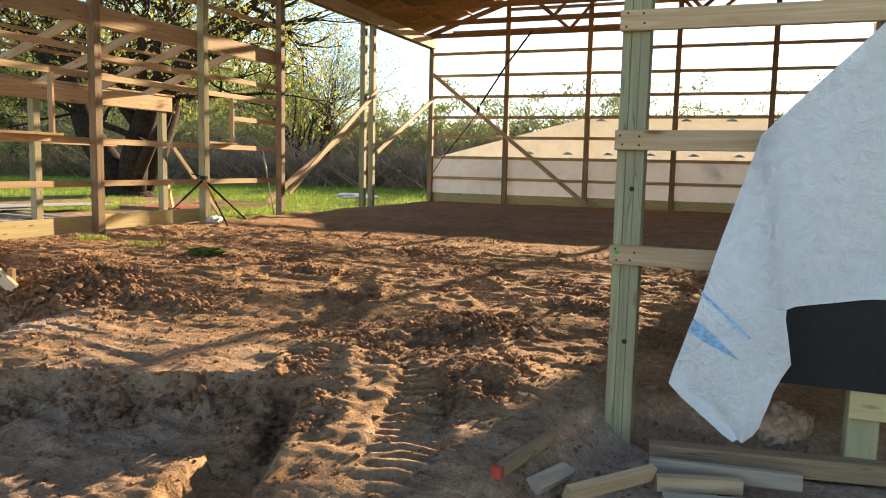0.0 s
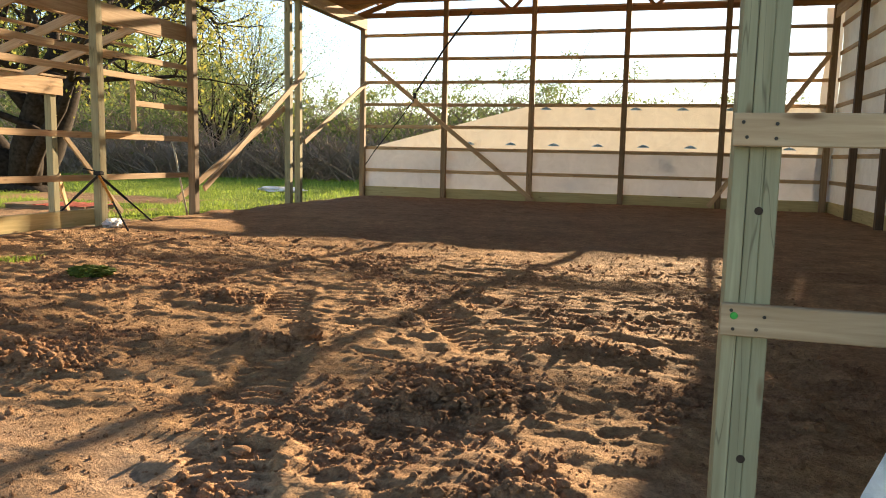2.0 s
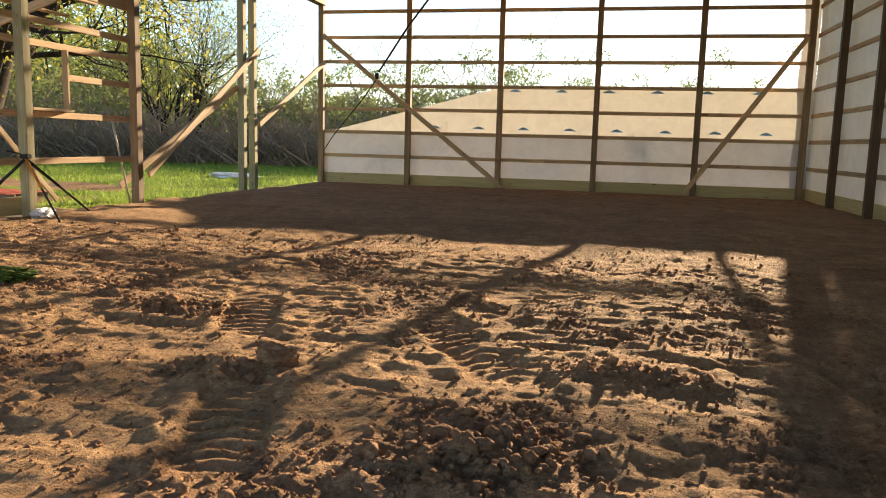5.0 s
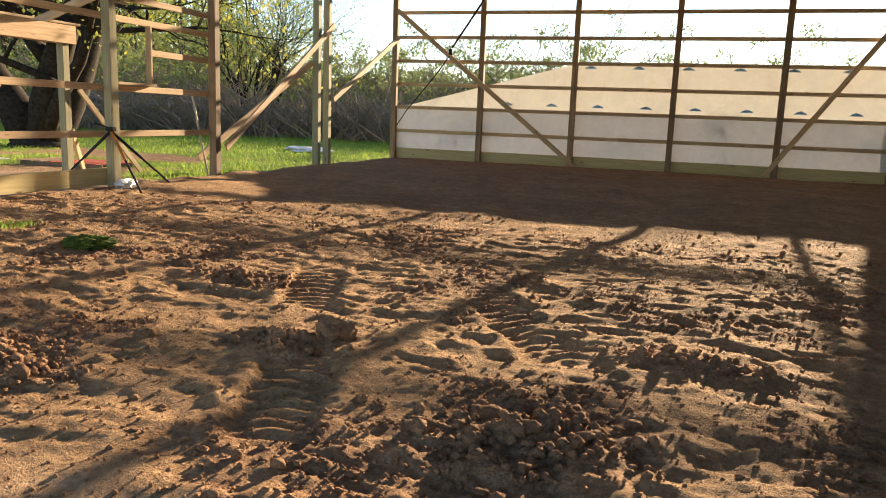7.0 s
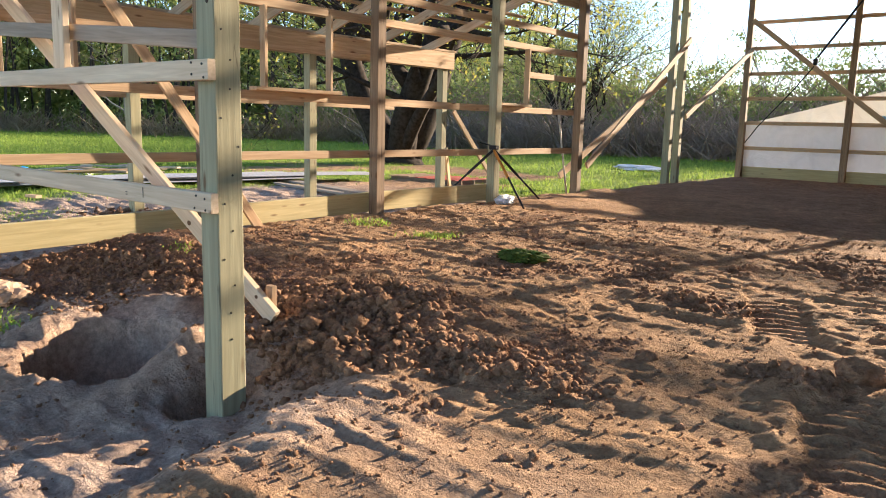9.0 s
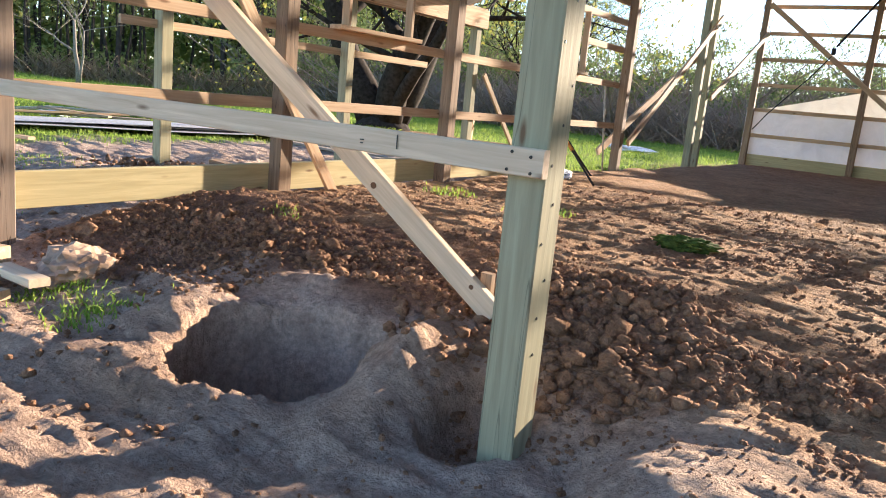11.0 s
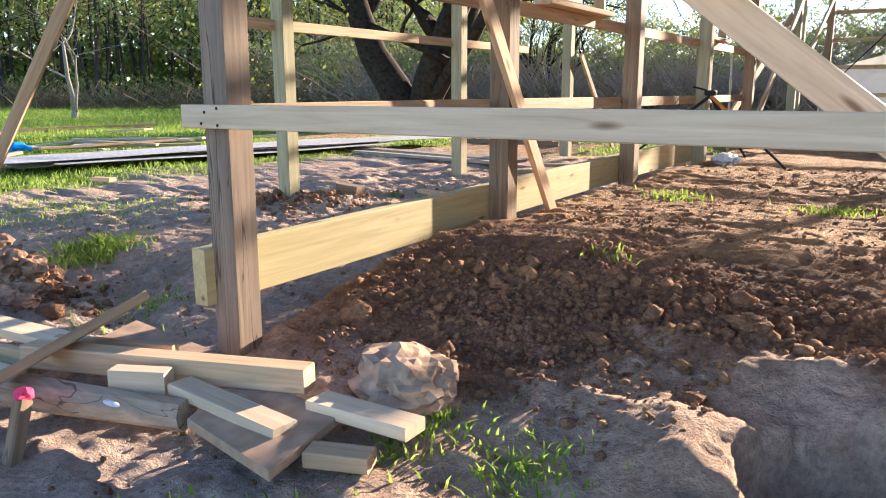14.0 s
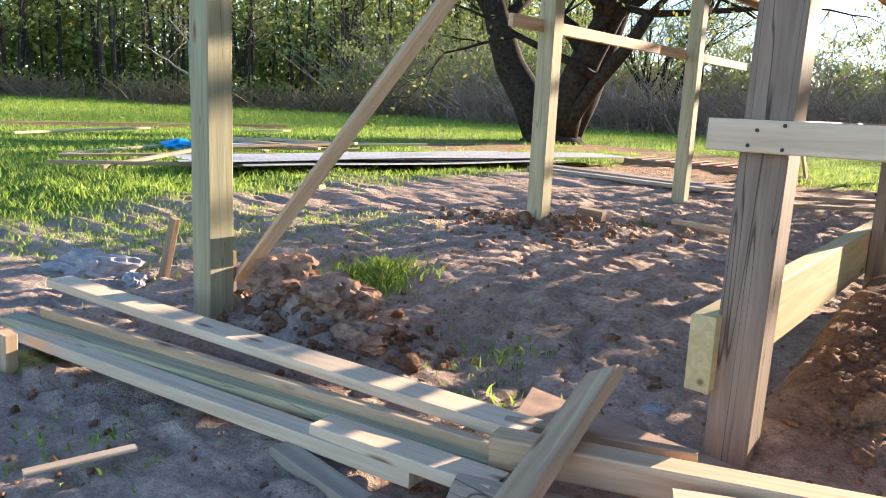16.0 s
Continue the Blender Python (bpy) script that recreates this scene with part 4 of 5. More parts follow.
# ---- clods ----
def clods():
    """Loose crumbs and lumps of soil on the pad and in front of it."""
    rng = np.random.RandomState(17)
    bm = bmesh.new()
    bmesh.ops.create_icosphere(bm, subdivisions=1, radius=1.0)
    bv = np.array([v.co[:] for v in bm.verts])
    bf = np.array([[v.index for v in f.verts] for f in bm.faces])
    bm.free()
    n = 150000
    x, y = rng.uniform(-3.2, 9.6, n), rng.uniform(2.6, 12.0, n)
    pad = np.maximum(step(4.6, 5.4, y) * step(0.1, 0.5, x), step(4.1, 4.6, x) * step(8.9, 8.4, x))
    keep = rng.rand(n) < np.where(pad > 0.5, 0.22 + 0.78 * churned(x, y) ** 1.5, 0.05 + 0.05 * churned(x, y)) * np.clip(8.5 / y - 0.45, 0.12, 1)
    keep &= ~((x > 1.95) & (x < 3.3) & (y > 4.55) & (y < 5.7))
    bank_x, bank_y = rng.uniform(0.15, 3.9, 6500), rng.normal(5.85, 0.4, 6500)
    on_bank = (bank_y > 5.15) & ((bank_x < 1.6) | (bank_y > 5.72))
    dug = np.concatenate([rng.normal((-1.85, 5.03), (0.33, 0.16), (420, 2)), rng.normal((-2.35, 7.85), (0.45, 0.3), (420, 2)), rng.normal((3.75, 5.6), (0.4, 0.2), (500, 2))])
    x, y = np.concatenate([x[keep], bank_x[on_bank], dug[:, 0]]), np.concatenate([y[keep], bank_y[on_bank], dug[:, 1]])
    n = len(x)
    hp = heaps(x, y)
    hp[-len(dug):] = 1.6
    size = np.clip(0.0072 * np.exp(rng.normal(0, 0.55, n)) * (0.7 + 0.3 * churned(x, y) + 1.0 * hp), 0.003, 0.036) * (0.9 + 0.015 * y) * (1 + 0.15 * step(6.6, 6.0, y) * step(4.4, 3.8, x) * step(0.1, 0.4, x))
    hot = rng.rand(n) < 0.02
    size[hot] *= 1.8
    z = height(x, y) + size * 0.35
    shape = bv[None] * (1 + rng.normal(0, 0.22, (n, len(bv), 1))) * rng.uniform(0.7, 1.3, (n, 1, 3)) * size[:, None, None]
    a = rng.uniform(0, 6.28, n)
    c, s = np.cos(a)[:, None], np.sin(a)[:, None]
    co = np.stack([shape[..., 0] * c - shape[..., 1] * s + x[:, None], shape[..., 0] * s + shape[..., 1] * c + y[:, None], shape[..., 2] * 0.8 + z[:, None]], -1).reshape(-1, 3)
    faces = (bf[None] + (np.arange(n) * len(bv))[:, None, None]).reshape(-1, 3)
    me = bpy.data.meshes.new("soil_clods")
    me.vertices.add(len(co))
    me.vertices.foreach_set("co", co.ravel())
    me.loops.add(faces.size)
    me.loops.foreach_set("vertex_index", faces.ravel())
    me.polygons.add(len(faces))
    me.polygons.foreach_set("loop_start", np.arange(0, faces.size, 3))
    me.update(calc_edges=True)
    tagged(part("soil_clods", me, SOIL), "loose crumbs and clods of brown soil", "soil", kind="stuff")


clods()


def lump(name, label, category, at, r, material, seed, squash=0.6, sink=0.3):
    """A rough stone or clod."""
    rng = random.Random(seed)
    bm = bmesh.new()
    bmesh.ops.create_icosphere(bm, subdivisions=4, radius=1.0)
    off = Vector((rng.uniform(0, 50), rng.uniform(0, 50), 0))
    for v in bm.verts:
        v.co *= 1 + 0.4 * noise.noise(v.co * 1.1 + off) + 0.22 * noise.noise(v.co * 3.5 + off) + 0.16 * noise.noise(v.co * 9 + off) + 0.06 * noise.noise(v.co * 20 + off)
        v.co = Vector((v.co.x * r[0], v.co.y * r[1], v.co.z * r[2] * squash))
    for f in bm.faces:
        f.smooth = False
    ob = part(name, bm, material)
    ob.matrix_basis = pose(at[0], at[1], zat(*at) + r[2] * squash * (1 - 2 * sink) * 0.5, 0, 0, rng.uniform(0, 360))
    return tagged(ob, label, category)


FRESH_CLAY = flat("fresh_clay", (0.27, 0.175, 0.12), 0.95, 0.1, vary=0.45, scale=22)
LUMPSOIL = flat("dried_clay", (0.40, 0.285, 0.20), 0.95, 0.1, vary=0.35, scale=14)
lump("clay_lump", "big dried clay lump beside the scrap timber", "clod", (0.93, 5.02), (0.27, 0.18, 0.17), LUMPSOIL, 3, 0.7, 0.42)
lump("stone", "rounded brown stone half sunk in the soil", "stone", (1.93, 5.90), (0.085, 0.07, 0.08), SOIL, 4)
lump("clay_lump", "dried clay lump at the rim of the hole", "clod", (6.12, 6.95), (0.07, 0.10, 0.15), SOIL, 5)
lump("clay_lump", "clay lump dug out beside the post", "clod", (-1.72, 5.00), (0.19, 0.14, 0.17), FRESH_CLAY, 6)
lump("clay_lump", "brown clay clod dug out beside the post", "clod", (-1.48, 4.90), (0.12, 0.11, 0.11), FRESH_CLAY, 9)
lump("clay_lump", "brown clay clod dug out beside the post", "clod", (-1.92, 5.20), (0.15, 0.13, 0.15), FRESH_CLAY, 10)
lump("clay_lump", "clay lump dug out beside the post", "clod", (-2.22, 5.10), (0.17, 0.14, 0.17), FRESH_CLAY, 7)
lump("concrete_lump", "grey broken concrete lump on the grass edge", "concrete", (-3.70, 4.84), (0.27, 0.15, 0.17), CONCRETE, 8)
lump("concrete_lump", "small grey broken concrete piece", "concrete", (-3.30, 4.90), (0.07, 0.08, 0.09), CONCRETE, 9)
lump("stone", "small pale stone in the soil", "stone", (-0.28, 5.22), (0.05, 0.04, 0.05), CONCRETE, 10)
lump("clay_lump", "clay lump under the hanging wrap", "clod", (9.25, 5.05), (0.17, 0.13, 0.16), LUMPSOIL, 12)
lump("clay_lump", "clay lump under the hanging wrap", "clod", (9.48, 5.25), (0.16, 0.12, 0.2), LUMPSOIL, 13)


def sod():
    """An upturned piece of turf on the pad."""
    bm = bmesh.new()
    bmesh.ops.create_icosphere(bm, subdivisions=4, radius=1.0)
    for v in bm.verts:
        k = 1 + 0.35 * noise.noise(v.co * 2) + 0.3 * noise.noise(v.co * 7)
        v.co = Vector((v.co.x * 0.21 * k, v.co.y * 0.15 * k, v.co.z * 0.06 * k))
    o = part("sod", bm, flat("mossy_turf", (0.07, 0.10, 0.02), 0.95, 0.1, vary=0.5, scale=30))
    o.matrix_basis = pose(3.33, 8.17, zat(3.33, 8.17) + 0.03)
    tagged(o, "dark green piece of turf lying on the soil", "turf")


sod()


# ---- scrap timber ----
def scrap(name, label, p, q, wide, thick, material, flatwise=(0, 0, 1), group="scrap timber pile"):
    return tagged(beam(name, p, q, wide, thick, material, None, "", flatwise, 0.004, 0.003), label, "board", group)


UP, LYING = (0, 0, 1), (0, 1, 0)
PILE = [
    ((-3.064, 4.37, 0.645), (-0.381, 4.523, 0.655), 0.13, T, WOOD_PALE, LYING, "long pale grey board lying on the timber pile"),
    ((-2.727, 4.145, 0.58), (-0.38, 4.389, 0.615), 0.085, T, WOOD, UP, "long pine board on edge in the pile"),
    ((-2.843, 4.047, 0.565), (-0.41, 4.38, 0.6), 0.09, T, TREATED, LYING, "long greenish treated board lying in the pile"),
    ((-2.64, 4.009, 0.555), (-0.563, 4.212, 0.57), 0.09, .05, WOOD_PALE, LYING, "long pine board at the edge of the pile"),
    ((-0.954, 4.203, 0.6), (-0.304, 4.238, 0.62), 0.11, T, WOOD_PALE, LYING, "short pale board on the pile"),
    ((-0.294, 4.785, 0.795), (-0.132, 3.823, 0.62), 0.12, T, WOOD, (0.9, 0.1, 0.5), "old brown plank lying across the pile"),
    ((-0.416, 4.366, 0.655), (0.718, 4.725, 0.675), 0.09, .09, WOOD, UP, "thick pine offcut on the pile"),
    ((-0.477, 4.515, 0.635), (0.056, 4.681, 0.645), 0.085, T, WOOD, UP, "short pine offcut between the boards"),
    ((0.105, 4.379, 0.655), (0.294, 4.469, 0.655), 0.09, .07, WOOD_PALE, UP, "pale pine block on the pile"),
    ((0.316, 4.496, 0.64), (0.861, 4.46, 0.62), 0.1, T, WOOD_PALE, LYING, "pine board end sticking out of the pile"),
    ((0.809, 4.66, 0.633), (1.209, 4.666, 0.633), 0.11, .045, WOOD_PALE, LYING, "pale board end sticking out of the pile"),
    ((0.97, 4.443, 0.58), (1.159, 4.513, 0.58), 0.09, .05, WOOD, LYING, "pine board end under the plywood"),
    ((-1.027, 4.101, 0.53), (-0.61, 4.036, 0.53), 0.08, T, WOOD_GREY, LYING, "short weathered offcut lying in the dirt"),
    ((-1.42, 3.505, 0.53), (-1.348, 3.803, 0.53), 0.035, .014, WOOD_PALE, LYING, "thin pale wood strip lying in the dirt"),
    ((-2.449, 3.872, 0.45), (-2.439, 3.872, 0.63), 0.09, .05, WOOD, (1, 0, 0), "pine block standing at the end of the pile"),
]
for p, q, w, th, m, f, lab in PILE:
    scrap("board", lab, p, q, w, th, m, f)
for p, q, w, th, m, f, lab in (
        ((8.83, 4.76, 0.54), (9.95, 4.93, 0.55), 0.10, 0.09, OLD, UP, "grey weathered timber half buried at the wall"),
        ((8.85, 4.60, 0.53), (9.53, 4.66, 0.54), 0.08, T, WOOD_GREY, UP, "pale offcut lying at the wall's foot"),
        ((8.90, 4.43, 0.52), (9.27, 4.55, 0.52), 0.07, 0.06, WOOD, UP, "short pine offcut lying in the dirt"),
        ((8.31, 3.87, 0.56), (8.41, 4.42, 0.58), 0.05, 0.05, OLD, UP, "brown stake with a red end"),
        ((8.43, 3.98, 0.55), (8.51, 4.31, 0.56), 0.08, T, WOOD_GREY, LYING, "short pale offcut lying in the dirt"),
        ((8.56, 4.06, 0.55), (8.88, 4.44, 0.56), 0.08, T, WOOD, (0.5, 0, 1), "bent pine offcut lying in the dirt"),
        ((8.95, 4.28, 0.50), (9.5, 4.40, 0.50), 0.14, T, WOOD_GREY, LYING, "pale board lying in the dirt"),
        ((3.18, 5.72, 0.55), (3.18, 5.72, 0.96), 0.06, T, OLD, (1, 0, 0), "wooden stake driven beside the brace"),
        ((-3.28, 5.05, 0.45), (-3.20, 5.10, 0.88), 0.06, T, OLD, (1, 0, 0), "leaning wooden stake beside the concrete"),
        ((-2.50, 8.62, 0.60), (-2.27, 8.66, 0.60), 0.16, 0.14, OLD, UP, "wooden block standing on the soil"),
        ((-1.75, 8.95, 0.70), (-0.85, 8.7, 0.70), 0.08, T, WOOD, LYING, "pine offcut lying on the soil"),
        ((-2.57, 5.02, 0.45), (-2.57, 5.02, 0.80), 0.07, T, OLD, (1, 0, 0), "short stake at the foot of the brace"),
        ((-4.95, 7.55, 0.76), (-4.7, 7.6, 0.76), 0.10, T, WOOD, LYING, "short block lying on the soil"),
        ((-6.0, 13.0, 0.72), (-2.3, 12.15, 0.72), 0.24, T, WOOD_GREY, LYING, "wide grey board lying beside the lean-to"),
        ((-5.4, 12.4, 0.71), (-2.6, 11.9, 0.71), 0.14, T, WOOD_GREY, LYING, "grey board lying beside the lean-to"),
        ((-1.9, 11.7, 0.72), (-0.3, 12.9, 0.72), 0.14, T, WOOD, LYING, "pine board lying under the lean-to"),
        ((-1.7, 10.9, 0.72), (-0.2, 11.9, 0.72), 0.14, T, WOOD, LYING, "pine board lying under the lean-to"),
        ((-9.0, 7.1, 0.74), (-8.3, 9.9, 0.74), 0.08, T, WOOD, LYING, "long pine board lying in the grass"),
        ((-8.2, 6.6, 0.74), (-7.2, 8.2, 0.74), 0.08, T, WOOD, LYING, "long pine board lying in the grass"),
        ((-9.3, 9.3, 0.80), (-8.2, 11.6, 0.78), 0.14, T, WOOD, LYING, "pine board lying in the grass"),
        ((-9.6, 10.2, 0.86), (-8.4, 10.9, 0.80), 0.14, T, WOOD, LYING, "pine board lying on others in the grass"),
        ((-8.9, 9.2, 0.82), (-8.6, 11.4, 0.84), 0.10, T, WOOD, LYING, "pine board lying on others in the grass")):
    p, q = [(a[0], a[1], max(a[2], zat(a[0], a[1]) + 0.025)) if abs(p[2] - q[2]) < 0.2 else a for a in (p, q)]
    o = scrap("board", lab, p, q, w, th, m, f, "loose boards")
    if "red end" in lab:
        part("painted_end", box_bm(0.03, 0.052, 0.052, 0.003, (-0.30, 0, 0)), RED, o, "red painted end").matrix_parent_inverse = Matrix()


def plain_sheet(name, label, pts, thick, tone):
    bm = bmesh.new()
    lo = [bm.verts.new((x, y, z - thick)) for x, y, z in pts]
    hi = [bm.verts.new((x, y, z)) for x, y, z in pts]
    n = len(pts)
    bm.faces.new(lo[::-1])
    bm.faces.new(hi)
    for k in range(n):
        bm.faces.new((lo[k], lo[(k + 1) % n], hi[(k + 1) % n], hi[k]))
    bmesh.ops.recalc_face_normals(bm, faces=bm.faces)
    bmesh.ops.bevel(bm, geom=bm.edges[:], offset=0.004, segments=1, affect="EDGES")
    tagged(part(name, bm, flat(name + "_face", tone, 0.9, 0.1, vary=0.25, scale=12)), label, "plywood", "scrap timber pile")


plain_sheet("plywood_scrap", "dusty brown plywood sheet lying behind the boards", [(-0.704, 5.037, 0.57), (-0.601, 4.757, 0.57), (0.133, 4.663, 0.57), (0.322, 4.893, 0.57), (-0.058, 4.945, 0.57)], 0.014, (0.36, 0.25, 0.18))
plain_sheet("plank_scrap", "wide dusty brown plank under the pine offcuts", [(0.928, 4.657, 0.63), (0.985, 4.266, 0.605), (0.5, 4.373, 0.605), (0.396, 4.685, 0.63)], 0.035, (0.40, 0.28, 0.19))


def old_log():
    v, f = [], []
    rng = random.Random(4)
    pts = [Vector((-0.405, 4.179, 0.585)), Vector((-0.098, 4.266, 0.585)), Vector((0.171, 4.343, 0.585)), Vector((0.44, 4.419, 0.585))]
    tube(v, f, pts, [0.058, 0.062, 0.060, 0.056], 9)
    v = [p + Vector((rng.gauss(0, 0.003), rng.gauss(0, 0.003), rng.gauss(0, 0.003))) for p in v]
    o = raw("fence_post", v, f, wood("grey_log", (0.24, 0.185, 0.135), (0.47, 0.38, 0.29), cracks=0.9), None, False)
    tagged(o, "old grey round fence post with a white smear", "post", "scrap timber pile")
    lump_ = bmesh.new()
    bmesh.ops.create_icosphere(lump_, subdivisions=2, radius=1.0)
    bmesh.ops.scale(lump_, vec=(0.045, 0.014, 0.008), verts=lump_.verts)
    bmesh.ops.translate(lump_, vec=(0.258, 4.267, 0.64), verts=lump_.verts)
    part("paint_smear", lump_, WHITE, o, "white paint smear")
    s = tagged(beam("survey_stake", (0.07, 4.00, 0.40), (-0.012, 4.12, 0.64), 0.05, 0.045, OLD, None, "", (1, 0, 0)), "dark wooden survey stake with a pink ribbon", "stake")
    r = bmesh.new()
    bmesh.ops.create_icosphere(r, subdivisions=2, radius=0.03)
    for w in r.verts:
        w.co = w.co * (1 + 0.5 * noise.noise(w.co * 60)) + Vector((-0.012, 4.125, 0.66))
    part("ribbon", r, PINK, s, "bright pink ribbon")


old_log()


# ---- metal sheets, plastic and rubbish on the meadow ----
def roofing_sheet(at, turn, length, width, z, seed):
    rows = []
    n = int(width / 0.04)
    for u in np.linspace(0, length, 14):
        rows.append([(k * 0.04 - width / 2, u - length / 2, 0.012 * (1 if k % 5 in (0, 1) else 0) + 0.01 * math.sin(u * 1.3 + seed)) for k in range(n)])
    o = sheet("roofing_sheet", rows, STEEL, smooth=False)
    sol = o.modifiers.new("thickness", "SOLIDIFY")
    sol.thickness = 0.004
    o.matrix_basis = pose(at[0], at[1], z, 0, 0, turn)
    tagged(o, "grey ribbed metal roofing sheet lying on the ground", "roofing sheet", "stack of roofing sheets")


for k, (x, y, turn, z) in enumerate(((-6.75, 10.5, -11, 0.745), (-6.35, 10.8, -13, 0.775), (-6.9, 11.0, -9, 0.80), (-6.1, 12.6, -14, 0.82), (-6.6, 10.3, -12, 0.835))):
    roofing_sheet((x, y), turn, 5.4, 0.92, z, k)


def crumpled(name, label, category, at, r, material, seed, z0=0.0):
    bm = bmesh.new()
    bmesh.ops.create_icosphere(bm, subdivisions=3, radius=1.0)
    off = Vector((seed * 3.7, seed * 1.3, 0))
    for v in bm.verts:
        k = 1 + 0.5 * noise.noise(v.co * 2.2 + off) + 0.25 * noise.noise(v.co * 6 + off)
        v.co = Vector((v.co.x * r[0] * k, v.co.y * r[1] * k, v.co.z * r[2] * k))
    o = part(name, bm, material)
    o.matrix_basis = pose(at[0], at[1], zat(*at) + r[2] * 0.6 + z0, 0, 0, 40 * seed)
    tagged(o, label, category)


crumpled("plastic_sheet", "crumpled bright blue plastic sheet in the grass", "plastic", (-9.95, 9.4), (0.26, 0.3, 0.10), BLUE, 1)
crumpled("plastic_sheet", "crumpled white plastic sheet in the grass", "plastic", (-9.7, 10.6), (0.3, 0.45, 0.07), WHITE, 2)
crumpled("plastic_bag", "crumpled white plastic bag at the foot of a post", "plastic bag", (0.42, 12.0), (0.22, 0.14, 0.08), WHITE, 3)
crumpled("plastic_sheet", "pale plastic sheet on the meadow", "plastic", (-4.2, 26.0), (1.0, 0.5, 0.10), WHITE, 4)


# boards and strips thrown down on the meadow
for p, q, w, m, lab in (
        ((-9.5, 7.4), (-10.9, 11.3), 0.09, WOOD_PALE, "long pale board lying in the grass"),
        ((-7.75, 7.0), (-8.5, 8.7), 0.06, WOOD, "pine strip lying under the roofing sheets"),
        ((-12.0, 11.6), (-9.3, 12.6), 0.12, WOOD_PALE, "pale board thrown on the grass"),
        ((-11.6, 12.4), (-8.9, 12.0), 0.12, WOOD, "pine board thrown on the grass"),
        ((-10.9, 11.2), (-9.4, 13.2), 0.14, WOOD, "pine board thrown on the grass"),
        ((-10.4, 11.7), (-8.7, 13.9), 0.10, WOOD_PALE, "pale board thrown on the grass"),
        ((-14.6, 14.1), (-13.3, 14.3), 0.28, WOOD_PALE, "wide pale board lying on the meadow"),
        ((-17.1, 8.2), (-16.2, 16.6), 0.22, OLD, "long weathered grey beam lying on the meadow"),
        ((-13.5, 8.4), (-13.9, 11.2), 0.05, WOOD_PALE, "thin pale strip lying in the meadow grass")):
    scrap("board", lab, (*p, zat(*p) + 0.05), (*q, zat(*q) + (0.06 if m is OLD else 0.12)), w, 0.10 if m is OLD else T, m, LYING, "boards on the meadow")


def pallet():
    e = empty("pallet", "red painted wooden pallet with boards on it", "pallet", at=(-4.5, 16.2, zat(-4.5, 16.2)))
    z = zat(-4.5, 16.2)
    for k in range(3):
        beam("runner", (-5.5, 15.8 + 0.45 * k, z + 0.05), (-3.4, 15.8 + 0.45 * k, z + 0.05), 0.09, T, OLD, e)
    for k in range(8):
        beam("slat", (-5.4 + 0.27 * k, 15.65, z + 0.105), (-5.4 + 0.27 * k, 16.85, z + 0.105), 0.09, 0.02, OLD if k < 3 else RED, e, flatwise=(1, 0, 0))


pallet()


def tripod():
    e = empty("tripod", "black and yellow tripod leaning at the post", "tripod", at=(0.3, 11.8, PAD))
    top = Vector((0.20, 12.0, 1.60))
    for foot, m in (((1.15, 11.43, 0.86), YELLOW), ((-0.75, 12.0, 0.84), BLACK), ((0.45, 12.9, 0.84), BLACK)):
        foot = Vector(foot)
        mid = top + (foot - top) * 0.5
        beam("leg", top, mid, 0.035, 0.03, m, e)
        beam("lower_leg", mid, foot, 0.025, 0.022, BLACK, e)
    bm = box_bm(0.13, 0.10, 0.06, 0.015, (0.20, 12.0, 1.63))
    part("head", bm, BLACK, e)
    beam("knob", (0.16, 11.97, 1.66), (0.04, 11.86, 1.70), 0.02, 0.02, BLACK, e)


tripod()
pv, pf = [], []
tube(pv, pf, [Vector((-0.10, 14.22, 2.24)), Vector((-0.15, 14.5, 1.53)), Vector((-0.20, 14.82, 0.70))], [0.017, 0.017, 0.017], 8)
tagged(raw("pipe", pv, pf, flat("pale_pipe", (0.5, 0.46, 0.38), 0.5), None, True), "thin pale pipe leaning against the girt", "pipe")


def strap():
    v, f = [], []
    tube(v, f, [Vector((3.30, BACK - 0.3, 5.82)), Vector((2.55, BACK - 0.32, 4.85)), Vector((1.80, BACK - 0.35, 3.72))], [0.028, 0.028, 0.028], 6)
    o = raw("cable_hoist", v, f, BLACK)
    tagged(o, "dark cable with a ratchet hanging from a truss", "cable")
    part("ratchet", box_bm(0.10, 0.05, 0.16, 0.02, (1.76, BACK - 0.35, 3.62)), BLACK, o)
    v, f = [], []
    tube(v, f, [Vector((1.74, BACK - 0.35, 3.52)), Vector((1.35, BACK - 0.34, 3.0)), Vector((0.5, BACK - 0.1, 2.1)), Vector((0.2, BACK - 0.03, 1.7))], [0.014, 0.014, 0.014, 0.014], 5)
    raw("rope", v, f, BLACK, o, label="thin dark rope")


strap()

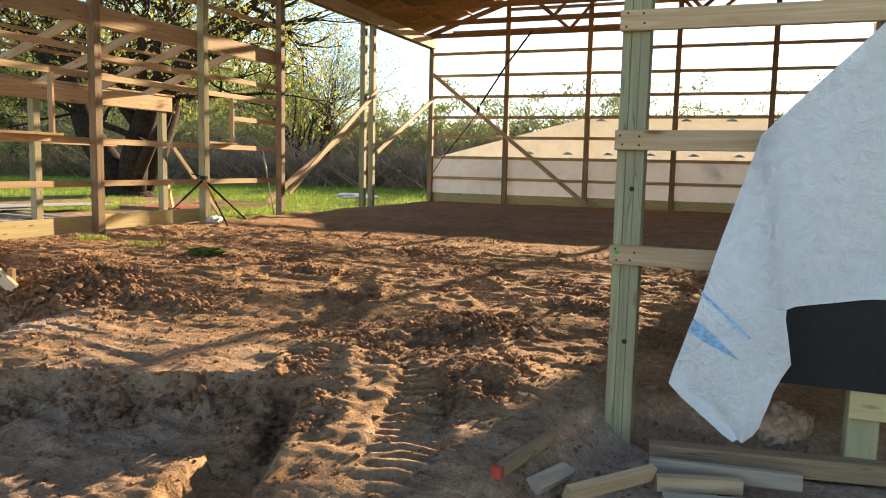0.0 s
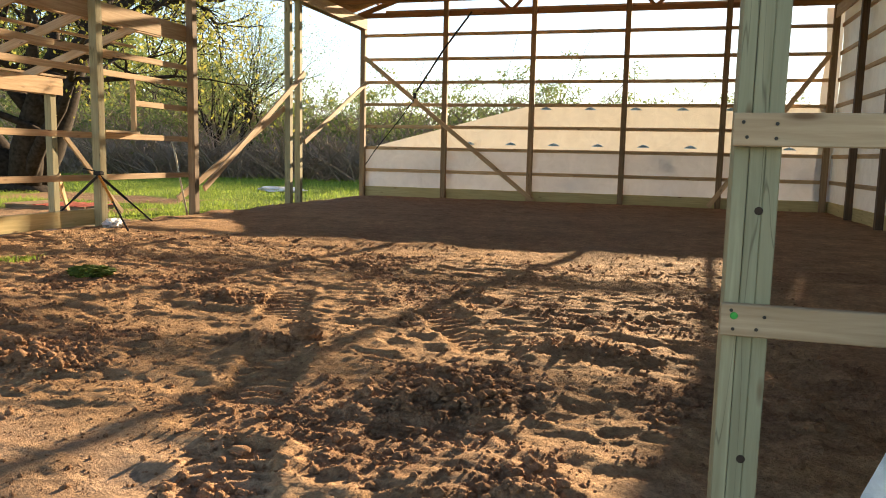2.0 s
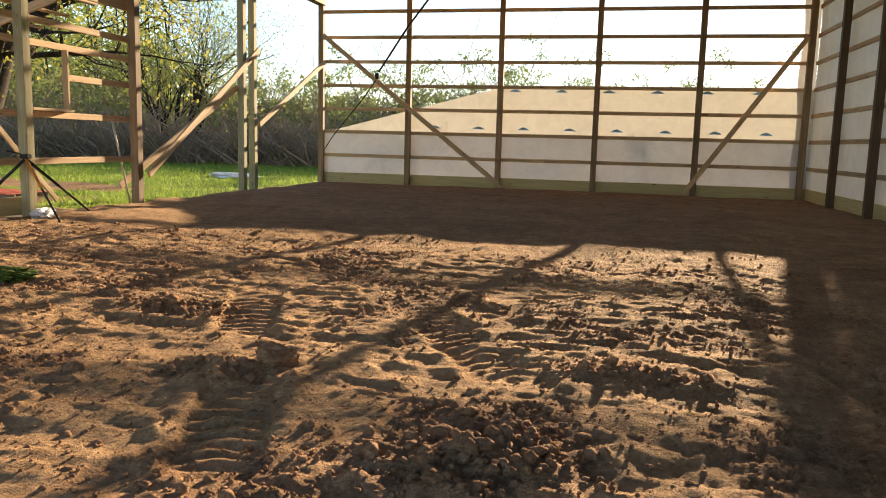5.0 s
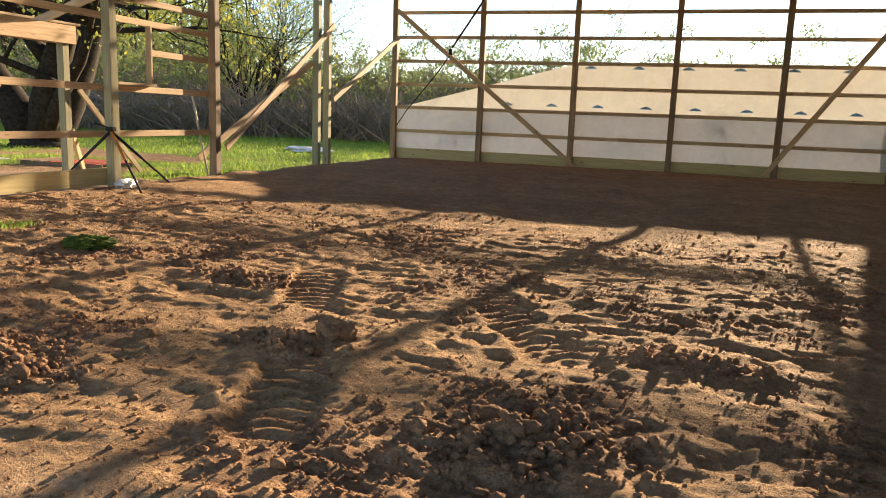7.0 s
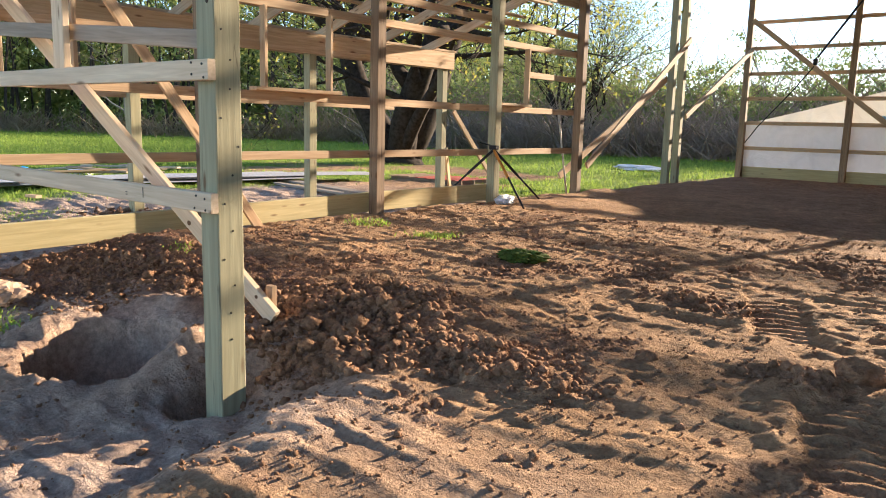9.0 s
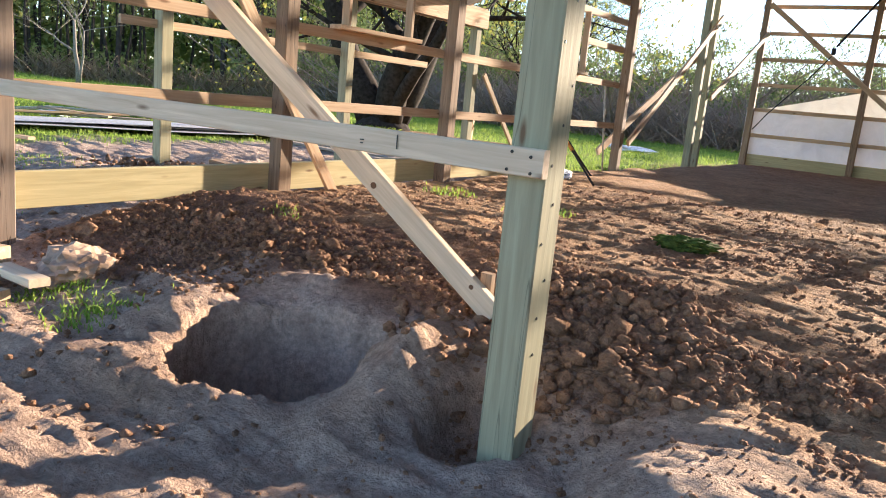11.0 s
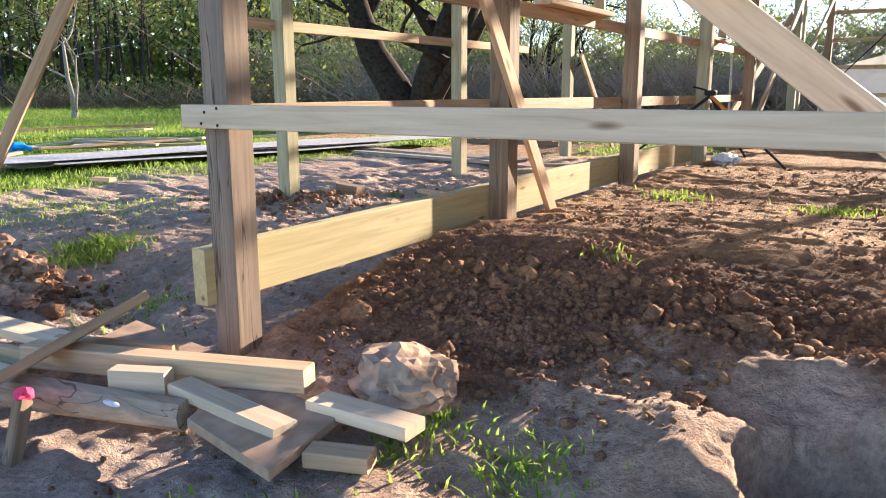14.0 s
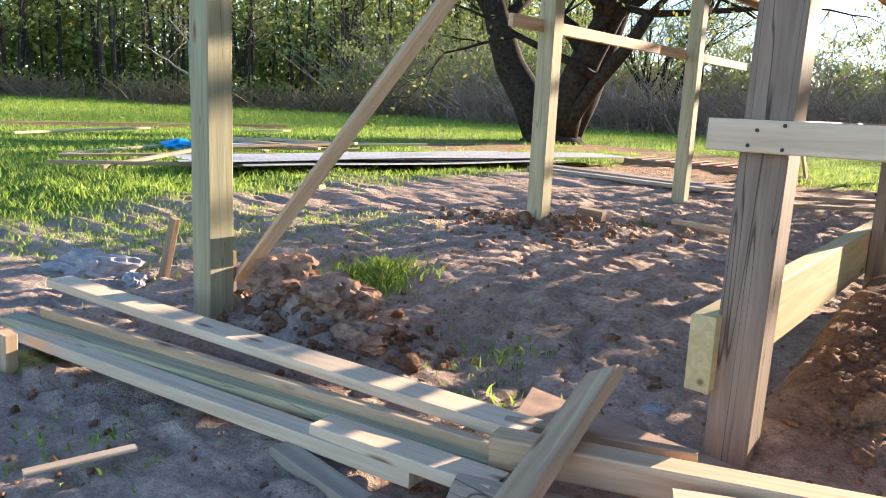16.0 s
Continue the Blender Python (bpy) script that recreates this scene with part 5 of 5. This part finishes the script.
# ---- nail heads on the front wall ----
nm = bmesh.new()
bmesh.ops.create_cone(nm, cap_ends=True, segments=8, radius1=0.006, radius2=0.005, depth=0.004)
nail_mesh = bpy.data.meshes.new("nail")
nm.to_mesh(nail_mesh)
nm.free()
nail_mesh.materials.append(NAIL)
RN = random.Random(9)
for x0, z0 in [(8.64, z) for z in (1.515, 2.11, 2.71)] + [(3.735, z) for z in (1.555, 2.15)] + [(0.07, 1.555), (0.07, 2.15)]:
    for dx in (-0.04, 0.04):
        for dz in (-0.025, 0.025):
            o = part("nail", nail_mesh, None, front)
            o.matrix_basis = pose(x0 + dx + RN.uniform(-0.012, 0.012), FY - T / 2 - 0.003, z0 + dz + RN.uniform(-0.01, 0.01), 90)
GREEN_MARK = flat("green_mark", (0.05, 0.35, 0.06), 0.5)
KNOT = flat("dark_knot", (0.045, 0.03, 0.02), 0.8)
BROWN_KNOT = flat("brown_knot", (0.17, 0.09, 0.045), 0.75)


def disc(name, at, r, material, parent, label=""):
    bm = bmesh.new()
    bmesh.ops.create_cone(bm, cap_ends=True, segments=14, radius1=r, radius2=r * 0.8, depth=0.003)
    o = part(name, bm, material, parent, label)
    o.matrix_basis = pose(*at, 90)


disc("paint_mark", (8.60, FY - T / 2 - 0.003, 1.53), 0.012, GREEN_MARK, front, "green paint dot")
for x, z, r in ((8.655, 1.05, 0.014), (8.655, 1.86, 0.013), (3.76, 2.45, 0.012)):
    disc("knot", (x, FRONT - 0.003, z), r, KNOT, front, "dark round knot")
for k in range(14):
    o = part("nail", nail_mesh, None, front)
    o.matrix_basis = pose(3.735 + P / 2 + 0.002, FRONT + 0.07 + RN.uniform(-0.05, 0.05), 0.9 + 0.13 * k, 0, 90, 0)
# knots and a bolt hole in the long brace, pencil marks on the girt
for along, r in ((-1.74, 0.012), (-1.06, 0.016), (0.55, 0.011), (1.3, 0.013)):
    bm = bmesh.new()
    bmesh.ops.create_cone(bm, cap_ends=True, segments=12, radius1=r, radius2=r * 0.85, depth=T + 0.005)
    bmesh.ops.rotate(bm, verts=bm.verts, cent=(0, 0, 0), matrix=Matrix.Rotation(radians(90), 3, "X"))
    bmesh.ops.translate(bm, verts=bm.verts, vec=(along, 0, RN.uniform(-0.02, 0.02)))
    part("knot", bm, BROWN_KNOT, front_brace, "brown round knot").matrix_parent_inverse = Matrix()
for x, z, w, h in ((3.061, 1.554, 0.018, 0.004), (3.061, 1.542, 0.014, 0.004), (3.227, 1.563, 0.004, 0.05)):
    part("pencil_mark", box_bm(w, 0.002, h, 0, (x, FY - T / 2 - 0.004, z)), NAIL, front, "dark pencil mark")
